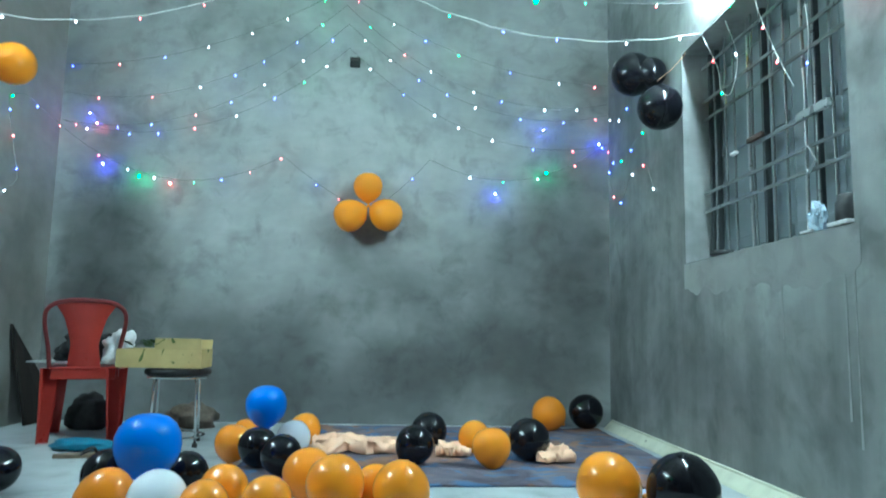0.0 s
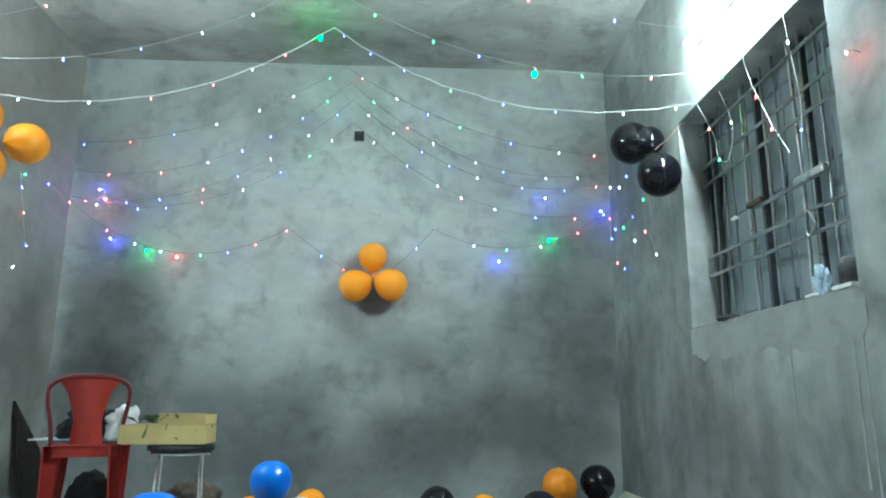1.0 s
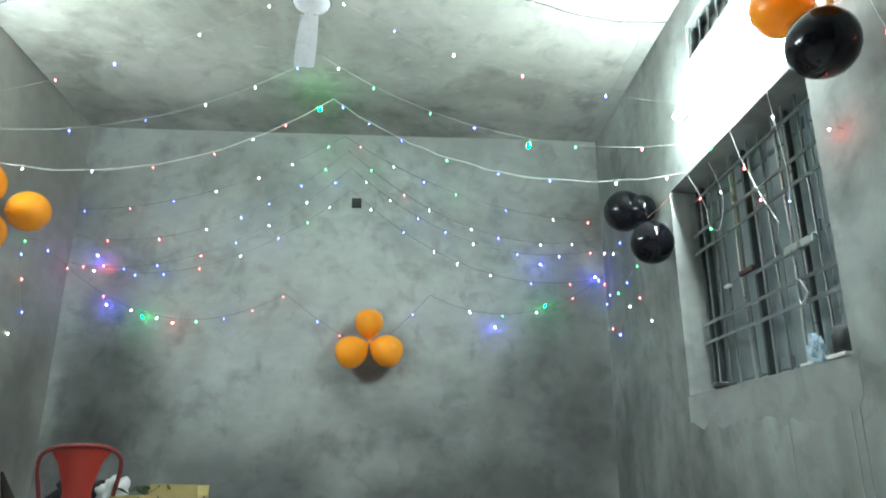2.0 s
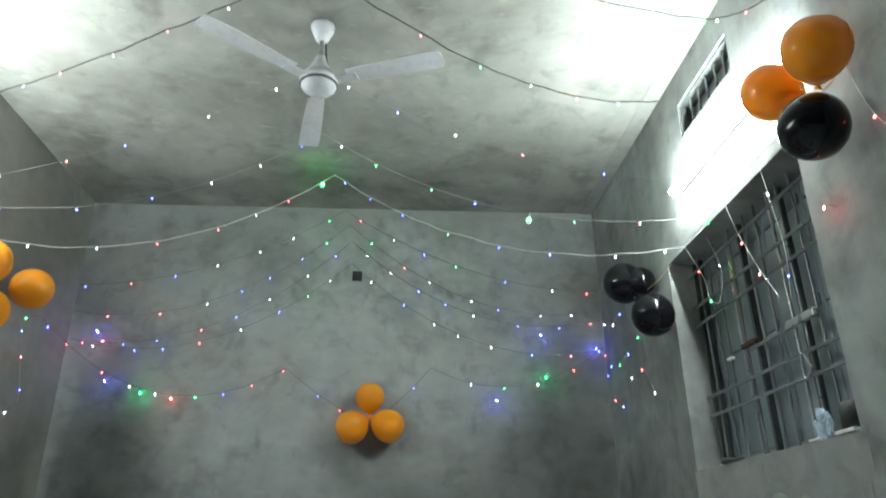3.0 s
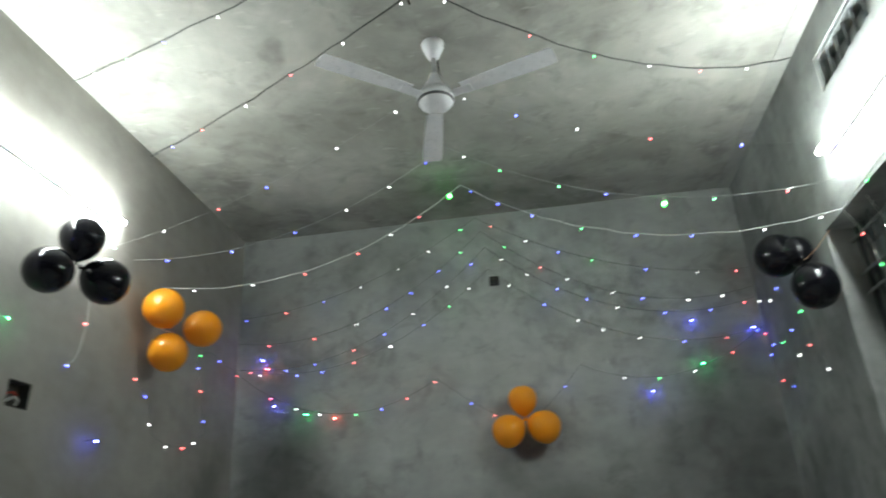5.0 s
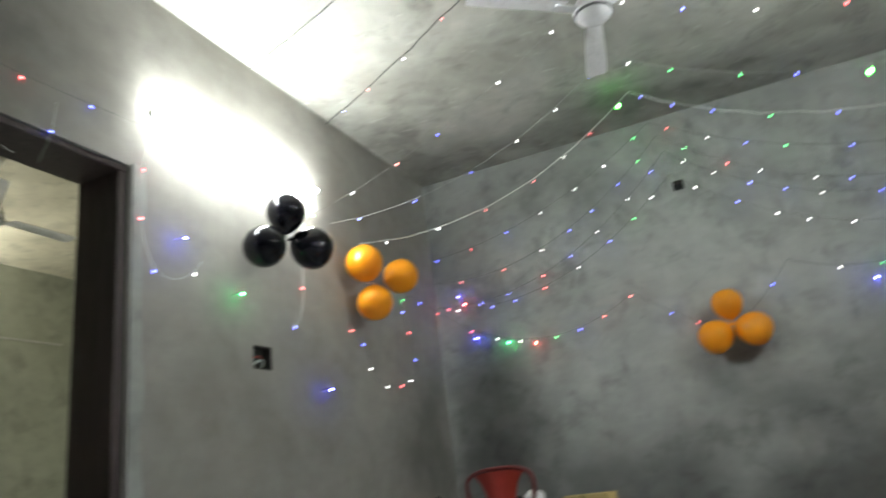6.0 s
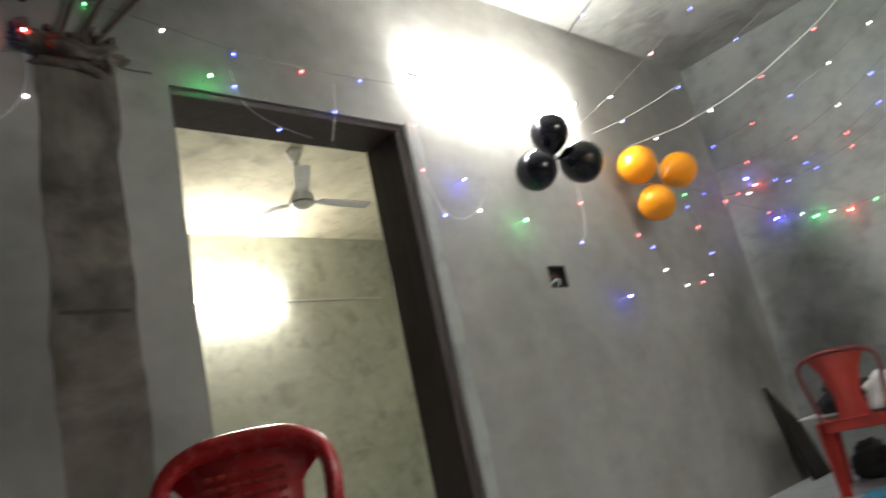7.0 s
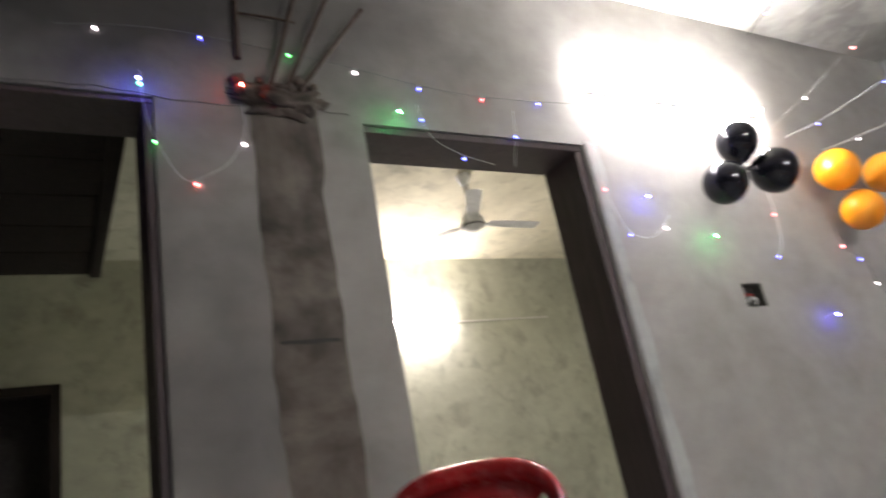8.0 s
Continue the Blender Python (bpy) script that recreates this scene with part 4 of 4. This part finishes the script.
GLOWS = {}
for tint, c in (("blue", (0.08, 0.10, 1.0)), ("green", (0.01, 0.6, 0.13)), ("red", (0.5, 0.05, 0.035))):
    shine = glow("led_glow_" + tint, c, 600.0)
    GLOWS[tint] = led_mesh("glow_" + tint, shine, shine, 0.0028, False)
for colour, x, z in (("blue", -2.69, 1.72), ("green", -2.44, 1.64), ("red", -2.23, 1.60), ("red", -2.75, 2.0), ("blue", -2.80, 2.07), ("blue", 0.34, 2.07), ("green", 0.36, 1.76), ("blue", 0.74, 1.98), ("blue", 0.0, 1.60)):
    wall_led(colour, (x, YB - 0.06, z), (0, 0.06, 0))
for colour, y, z in (("red", 0.27, 2.24), ("green", 0.87, 2.20), ("blue", 2.08, 1.89), ("green", 2.45, 1.70), ("blue", 3.17, 1.28), ("blue", -0.06, 2.22)):
    wall_led(colour, (XL + 0.06, y, z), (-0.06, 0, 0))
wall_led("red", (XR - 0.05, 2.02, 1.74), (0.05, 0, 0))

# ---- fittings on the walls and ceiling ----
e = thing("wall_box", (-1.01, YB, 2.525), "small black socket box on the stained wall", "socket box")
part("body", boxed((-0.035, -0.03, -0.035), (0.035, 0.0, 0.035), 0.004), M_BLACKVINYL, e)
part("cover", boxed((-0.031, -0.034, 0.004), (0.031, -0.03, 0.031), 0.002), M_SHADOWDARK, e)

e = thing("switch_box", (XL, BOXHOLE[0], BOXHOLE[2]), "open metal switch box sunk in the plaster", "switch box")
w, h = BOXHOLE[1] - BOXHOLE[0], BOXHOLE[3] - BOXHOLE[2]
sb = bmesh.new()
for lo, hi in (((-0.06, 0.002, 0.002), (-0.055, w - 0.002, h - 0.002)), ((-0.055, 0.002, 0.002), (-0.004, 0.006, h - 0.002)), ((-0.055, w - 0.006, 0.002), (-0.004, w - 0.002, h - 0.002)), ((-0.055, 0.006, h - 0.006), (-0.004, w - 0.006, h - 0.002)), ((-0.055, 0.006, 0.002), (-0.004, w - 0.006, 0.006))):
    box(sb, lo, hi)
part("body", sb, M_SHADOWDARK, e)
part("wire", tube(bmesh.new(), smooth_line([(-0.05, 0.05, 0.03), (-0.02, 0.07, 0.05), (-0.015, 0.09, 0.04), (-0.03, 0.10, 0.02)]), 0.006, 8), M_WIREWHITE, e, "coiled pale wire end")
part("wire", tube(bmesh.new(), smooth_line([(-0.05, 0.04, 0.06), (-0.02, 0.06, 0.07), (-0.02, 0.08, 0.06)]), 0.005, 8), M_RED, e, "red wire end")

e = thing("ceiling_hook", (-1.16, 2.35, ZC), "rusty iron hook stub in the ceiling", "hook")
part("rod", tube(bmesh.new(), [(0, 0, 0), (0.0, 0.01, -0.05), (0.01, 0.03, -0.09)], 0.005, 8), M_RUST, e)

# broken column head with reinforcing bars
e = thing("column_bars", (XL, 0.42, 2.22), "rusty reinforcing bars sticking out of broken concrete", "reinforcing bars")
lump = bmesh.new()
bmesh.ops.create_icosphere(lump, subdivisions=4, radius=1.0)
for v in lump.verts:
    d = 1 + 0.7 * noise.noise(v.co * 2.6) + 0.4 * noise.noise(v.co * 6.0)
    v.co = Vector((v.co.x * 0.05 * d, v.co.y * 0.15 * d, v.co.z * 0.065 * d))
part("broken_concrete", lump, M_BROKEN, e, "crumbled concrete lump", True)
crumb = random.Random(5)
for k in range(9):
    bit = bmesh.new()
    bmesh.ops.create_icosphere(bit, subdivisions=2, radius=1.0)
    r = crumb.uniform(0.014, 0.034)
    c = Vector((crumb.uniform(0.012, 0.03), crumb.uniform(-0.15, 0.13), crumb.uniform(-0.05, 0.08)))
    for v in bit.verts:
        v.co = c + v.co * r * (1 + 0.5 * noise.noise(v.co * 1.9 + c * 40))
    part("rubble", bit, M_BROKEN if k % 3 else M_COLUMN, e)
for dy, top in ((-0.06, (0.06, 0.20, 0.62)), (0.0, (0.07, 0.27, 0.58)), (0.05, (0.08, 0.30, 0.42))):
    part("bar", tube(bmesh.new(), [(0.01, dy, 0.0), (0.035, dy + 0.02, 0.04), (top[0], dy + top[1], top[2])], 0.009, 8), M_RUST, e)
part("bar", tube(bmesh.new(), [(0.012, -0.14, 0.16), (0.014, -0.13, 0.5), (0.012, -0.14, 0.80)], 0.011, 8), M_RUST, e)
for z in (0.36, 0.60):
    part("stirrup", tube(bmesh.new(), [(0.014, -0.13, z), (0.03, 0.0, z - 0.01), (0.035, 0.08, z - 0.02)], 0.005, 8), M_RUST, e)
part("stirrup", tube(bmesh.new(), smooth_line([(0.02, 0.05, 0.02), (0.03, 0.11, 0.02), (0.02, 0.14, -0.02)]), 0.006, 8), M_RUST, e)

e = thing("cable_casing", (-6.9, 3.25, 2.40), "white cable casing on the other room's wall", "cable casing")
part("casing", boxed((0.001, 0, -0.010), (0.014, 1.25, 0.010), 0.002), M_TILE, e)

# window sill clutter
e = thing("plastic_bag", (XR + 0.03, 2.42, 1.0), "crumpled clear blue plastic bag on the sill", "plastic bag")
bag = bmesh.new()
bmesh.ops.create_icosphere(bag, subdivisions=4, radius=1.0)
for v in bag.verts:
    d = 1 + 0.5 * noise.noise(v.co * 2.0 + Vector((3, 1, 2))) + 0.25 * noise.noise(v.co * 5.0)
    v.co = Vector((v.co.x * 0.025 * d, v.co.y * 0.040 * d, max(0.0, 0.052 + v.co.z * 0.062 * d)))
part("bag", bag, M_PLASTICBAG, e)
tagged(link_mesh("tile_offcut", boxed((XR - 0.015, 2.19, 1.001), (XR + 0.05, 2.30, 1.014), 0.002), M_TILE), "white tile offcut on the window sill", "tile")
tagged(link_mesh("tile_offcut", boxed((XR - 0.012, 2.40, 1.0), (XR + 0.0, 2.47, 1.010), 0.002), M_TILE), "white tile offcut beside the plastic bag", "tile")
jar = bmesh.new()
lathe(jar, [(0.036, 0.0), (0.044, 0.008), (0.044, 0.07), (0.034, 0.083), (0.032, 0.10), (0.0, 0.10)], 20)
ob = tagged(link_mesh("dark_jar", jar, M_BLACKVINYL, smooth=True), "dark plastic jar on the window sill", "jar")
ob.location = (XR + 0.055, 2.28, 1.014)
puck = lathe(bmesh.new(), [(0.05, 0.0), (0.055, 0.008), (0.05, 0.022), (0.0, 0.026)], 20)
ob = tagged(link_mesh("black_bowl", puck, M_BLACKVINYL), "small black bowl at the corner of the sill", "bowl")
ob.location = (XR + 0.02, 3.16, 1.0)


# ---- on the floor ----
def sheet(name, x0, x1, y0, y1, z, mat, rag, ripple, nx, ny, seed, label, category, thick=0.006, crease=0.0):
    """A mat or cloth lying on the floor, with uneven edges and soft folds."""
    bm = bmesh.new()
    g = []
    for i in range(nx + 1):
        row = []
        for j in range(ny + 1):
            u, v = i / nx, j / ny
            x = x0 + (x1 - x0) * u + rag * noise.noise((v * 4.0, u * 2.0, seed))
            y = y0 + (y1 - y0) * v + rag * noise.noise((u * 4.0, v * 2.0, seed + 5.0))
            f = abs(noise.noise((x * 4.0, y * 6.0, seed + 9.0))) * ripple + 0.4 * ripple * (1 - abs(noise.noise((x * 9.0 + y * 5.0, y * 3.0 - x, seed)))) ** 3
            f += crease * (1 - abs(noise.noise((x * 13.0 + y * 4.0, y * 10.0 - x * 6.0, seed + 3.0)))) ** 7 - crease * 0.8 * (1 - abs(noise.noise((x * 8.0 - y * 9.0, y * 7.0, seed + 6.0)))) ** 9
            row.append((x, y, max(z + 0.005, z + thick + f)))
        g.append(row)
    top = [[bm.verts.new(p) for p in r] for r in g]
    low = [[bm.verts.new((p[0], p[1], z + 0.0015)) for p in r] for r in g]
    for i in range(nx):
        for j in range(ny):
            bm.faces.new((top[i][j], top[i + 1][j], top[i + 1][j + 1], top[i][j + 1]))
            bm.faces.new((low[i][j], low[i][j + 1], low[i + 1][j + 1], low[i + 1][j]))
    for k in range(nx):
        for j in (0, ny):
            bm.faces.new((top[k][j], top[k + 1][j], low[k + 1][j], low[k][j]))
    for k in range(ny):
        for i in (0, nx):
            bm.faces.new((top[i][k], top[i][k + 1], low[i][k + 1], low[i][k]))
    return tagged(link_mesh(name, bm, mat, smooth=True), label, category)


sheet("floor_mat", -1.35, 0.70, 2.93, 4.74, 0.0, M_CARPET, 0.03, 0.010, 60, 50, 2.0, "worn dark floral mat spread on the cement floor", "mat", 0.004)
sheet("blanket", -1.06, -0.62, 3.62, 4.0, 0.016, M_PEACH, 0.10, 0.050, 90, 90, 4.0, "crumpled peach blanket lying on the mat", "blanket", 0.010, 0.010)
sheet("cloth", 0.06, 0.22, 3.42, 3.66, 0.016, M_PEACH, 0.06, 0.085, 44, 44, 7.0, "crumpled peach cloth lying on the mat", "cloth", 0.010, 0.018)
sheet("cloth", -0.42, -0.28, 3.56, 3.76, 0.016, M_PEACH, 0.05, 0.055, 40, 40, 12.0, "small peach cloth end beside the balloons", "cloth", 0.010, 0.012)

tr = bmesh.new()
for y0, y1 in ((2.30, 4.80),):
    rows = []
    for y in (y0, y1):
        rows.append([tr.verts.new((XR + dx, y, z)) for dx, z in ((-0.068, 0.001), (-0.052, 0.001), (-0.012, 0.042), (-0.004, 0.044), (-0.004, 0.060), (-0.018, 0.060), (-0.020, 0.050), (-0.060, 0.011))])
    for k in range(8):
        tr.faces.new((rows[0][k], rows[0][(k + 1) % 8], rows[1][(k + 1) % 8], rows[1][k]))
    tr.faces.new(rows[0])
    tr.faces.new(rows[1])
casing = tagged(link_mesh("plastic_casing", tr, M_TRIM), "long cream plastic casing leaning along the wall", "casing")
for y in (2.62, 3.30, 4.05):
    part("screw_hole", lathe(bmesh.new(), [(0.0, 0.0), (0.006, 0.0), (0.006, 0.002), (0.0, 0.002)], 10, (0, 0, 0)), M_SHADOWDARK, casing).matrix_basis = pose(XR - 0.0408, y, 0.0308, 0, -44.3, 0)


def stool():
    e = thing("stool", (-1.82, 3.92, 0), "round black-topped stool with chrome legs", "stool")
    part("seat", lathe(bmesh.new(), [(0.0, 0.365), (0.15, 0.365), (0.168, 0.372), (0.172, 0.385), (0.166, 0.398), (0.14, 0.405), (0.0, 0.407)], 32), M_BLACKVINYL, e, "black vinyl seat", True)
    part("ring", tube(bmesh.new(), [(0.15 * math.cos(k * math.tau / 28), 0.15 * math.sin(k * math.tau / 28), 0.358) for k in range(28)], 0.008, 8, True), M_CHROME, e, "", True)
    for k in range(4):
        a = radians(45 + 90 * k + 12)
        c, s = math.cos(a), math.sin(a)
        part("leg", tube(bmesh.new(), [(0.13 * c, 0.13 * s, 0.362), (0.15 * c, 0.15 * s, 0.33), (0.158 * c, 0.158 * s, 0.012)], 0.0075, 10), M_CHROME, e, "", True)
        part("foot", lathe(bmesh.new(), [(0.0, 0.0), (0.014, 0.0), (0.014, 0.02), (0.0, 0.02)], 10, (0.158 * c, 0.158 * s, 0)), M_BLACKVINYL, e)
    part("foot_ring", tube(bmesh.new(), [(0.150 * math.cos(k * math.tau / 28), 0.150 * math.sin(k * math.tau / 28), 0.05) for k in range(28)], 0.006, 8, True), M_CHROME, e, "", True)


stool()

e = thing("carton", (-1.885, 3.90, 0.408), "open yellow carton with printed leaves on the stool", "carton", turn=3)
W, D, H, T = 0.215, 0.13, 0.095, 0.004
part("bottom", boxed((-W, -D, 0), (W, D, T)), M_CARTON, e)
for lo, hi in (((-W, -D, T), (W, -D + T, H)), ((-W, D - T, T), (W, D, H)), ((-W, -D + T, T), (-W + T, D - T, H)), ((W - T, -D + T, T), (W, D - T, H))):
    part("side", boxed(lo, hi), M_CARTON, e)
fl = boxed((-0.10, -0.002, 0.0), (0.21, 0.002, 0.055))
bmesh.ops.transform(fl, matrix=pose(0, D, H, -24), verts=fl.verts)
part("flap", fl, M_CARTON, e)
fl = boxed((-0.02, -0.002, 0.0), (W - 0.004, 0.002, 0.06))
bmesh.ops.transform(fl, matrix=pose(0, -D, H, 12), verts=fl.verts)
part("flap", fl, M_CARTON, e)
leaves = bmesh.new()
lr = random.Random(3)
for k in range(26):
    x, y = lr.uniform(-0.18, 0.14), lr.uniform(-0.10, 0.10)
    m = pose(x, y, 0.10 + lr.uniform(0, 0.035), lr.uniform(-40, 40), lr.uniform(-40, 40), lr.uniform(0, 360))
    vs = [leaves.verts.new(m @ Vector(p)) for p in ((-0.045, 0, 0), (-0.01, 0.016, 0.004), (0.045, 0, 0), (-0.01, -0.016, 0.004))]
    leaves.faces.new(vs)
bmesh.ops.solidify(leaves, geom=leaves.faces[:], thickness=0.001)
tagged(link_mesh("leaves", leaves, worn("green_leaf", (0.05, 0.09, 0.02), 0.6)), "green leaves heaped in the carton", "leaves", kind="stuff").matrix_basis = pose(-1.885, 3.90, 0.408, 0, 0, 3)


def heap(name, at, size, mat, label, category, seed, rough=0.45):
    bm = bmesh.new()
    bmesh.ops.create_icosphere(bm, subdivisions=4, radius=1.0)
    for v in bm.verts:
        d = 1 + rough * noise.noise(v.co * 1.7 + Vector((seed, 0, 0))) + rough * 0.5 * noise.noise(v.co * 4.5 + Vector((0, seed, 0)))
        v.co = Vector((v.co.x * size[0] * d, v.co.y * size[1] * d, max(0.0, size[2] * 0.7 + v.co.z * size[2] * d)))
    ob = tagged(link_mesh(name, bm, mat, smooth=True), label, category)
    ob.location = at
    return ob


heap("black_bag", (-2.40, 4.15, 0.412), (0.155, 0.10, 0.105), M_BAGBLACK, "black cloth bag piled on the red chair", "bag", 2.0)
heap("white_cloth", (-2.20, 4.10, 0.412), (0.085, 0.11, 0.105), M_CLOTHWHITE, "crumpled white cloth on the red chair", "cloth", 6.0)
sheet("newspaper", -2.66, -2.19, 4.0, 4.30, 0.412, M_PAPER, 0.03, 0.012, 20, 14, 3.0, "white newspaper hanging over the chair seat", "newspaper", 0.004)
heap("blue_bag", (-2.20, 3.72, 0.0), (0.16, 0.07, 0.035), M_BLUETHING, "flattened blue plastic bag on the floor", "bag", 9.0, 0.25)

# Dark lump added to deepen the shade between the chair's legs.
heap("under_chair_lump", (-2.50, 4.46, 0.0), (0.12, 0.09, 0.12), M_UNDERCHAIR, "dark lump added for the shade under the red chair", "sack", 4.0, 0.3)
sand = heap("sand_heap", (-1.93, 4.60, 0.0), (0.15, 0.12, 0.09), M_SAND, "low heap of brown sand at the wall", "sand heap", 11.0, 0.35)
sand["kind"] = "stuff"


def slipper(at, turn):
    e = thing("slipper", at, "worn brown rubber slipper lying on the floor", "slipper", "slippers", turn)
    so = bmesh.new()
    n = 24
    lowv, topv = [], []
    for k in range(n):
        a = k * math.tau / n
        x = 0.125 * math.cos(a)
        y = (0.043 + 0.008 * math.cos(a)) * math.sin(a)
        lowv.append(so.verts.new((x, y, 0.001)))
        topv.append(so.verts.new((x * 0.98, y * 0.96, 0.018)))
    for k in range(n):
        so.faces.new((lowv[k], lowv[(k + 1) % n], topv[(k + 1) % n], topv[k]))
    so.faces.new(lowv)
    so.faces.new(topv)
    part("sole", so, M_BROWNSOLE, e)
    for s in (-1, 1):
        part("strap", tube(bmesh.new(), smooth_line([(0.065, 0, 0.018), (0.045, s * 0.018, 0.04), (-0.005, s * 0.042, 0.016)]), 0.006, 8), M_BLACKVINYL, e)


slipper((-2.12, 3.52, 0), 20)
slipper((-1.98, 3.62, 0), 35)


# dark board leaning in the corner behind the chair
bd = bmesh.new()
face = [bd.verts.new(p) for p in ((XL + 0.006, 4.47, 0.62), (XL + 0.09, 4.55, 0.001), (XL + 0.09, 4.83, 0.001), (XL + 0.012, 4.82, 0.32))]
bd.faces.new(face)
ex = bmesh.ops.extrude_face_region(bd, geom=bd.faces[:])
bmesh.ops.translate(bd, vec=(0.016, 0, 0), verts=[g for g in ex["geom"] if isinstance(g, bmesh.types.BMVert)])
tagged(link_mesh("board", bd, M_DARKSHADEWOOD), "dark broken plywood board leaning on the wall", "board")

# crack across the raw column
structure("column_crack", ragged("x", XL + 0.002, 0.0025, (1.318, 1.330), 0.325, 0.525, 0.012, 0.014, 40, 21, "u"), M_SHADOWDARK, "dark ragged crack across the raw column", "crack")

# whitewash drips below the window
for y, z0, z1, w in ((2.235, 0.36, 0.86, 0.010), (2.185, 0.28, 0.84, 0.008), (2.62, 0.62, 0.86, 0.009)):
    structure("plaster_drip", ragged("x", XR - 0.001, -0.0015, (y - w / 2, y + w / 2), z0, z1, 0.004, 0.004, 14, y), M_REPAIR, "pale whitewash drip on the wall", "drip")
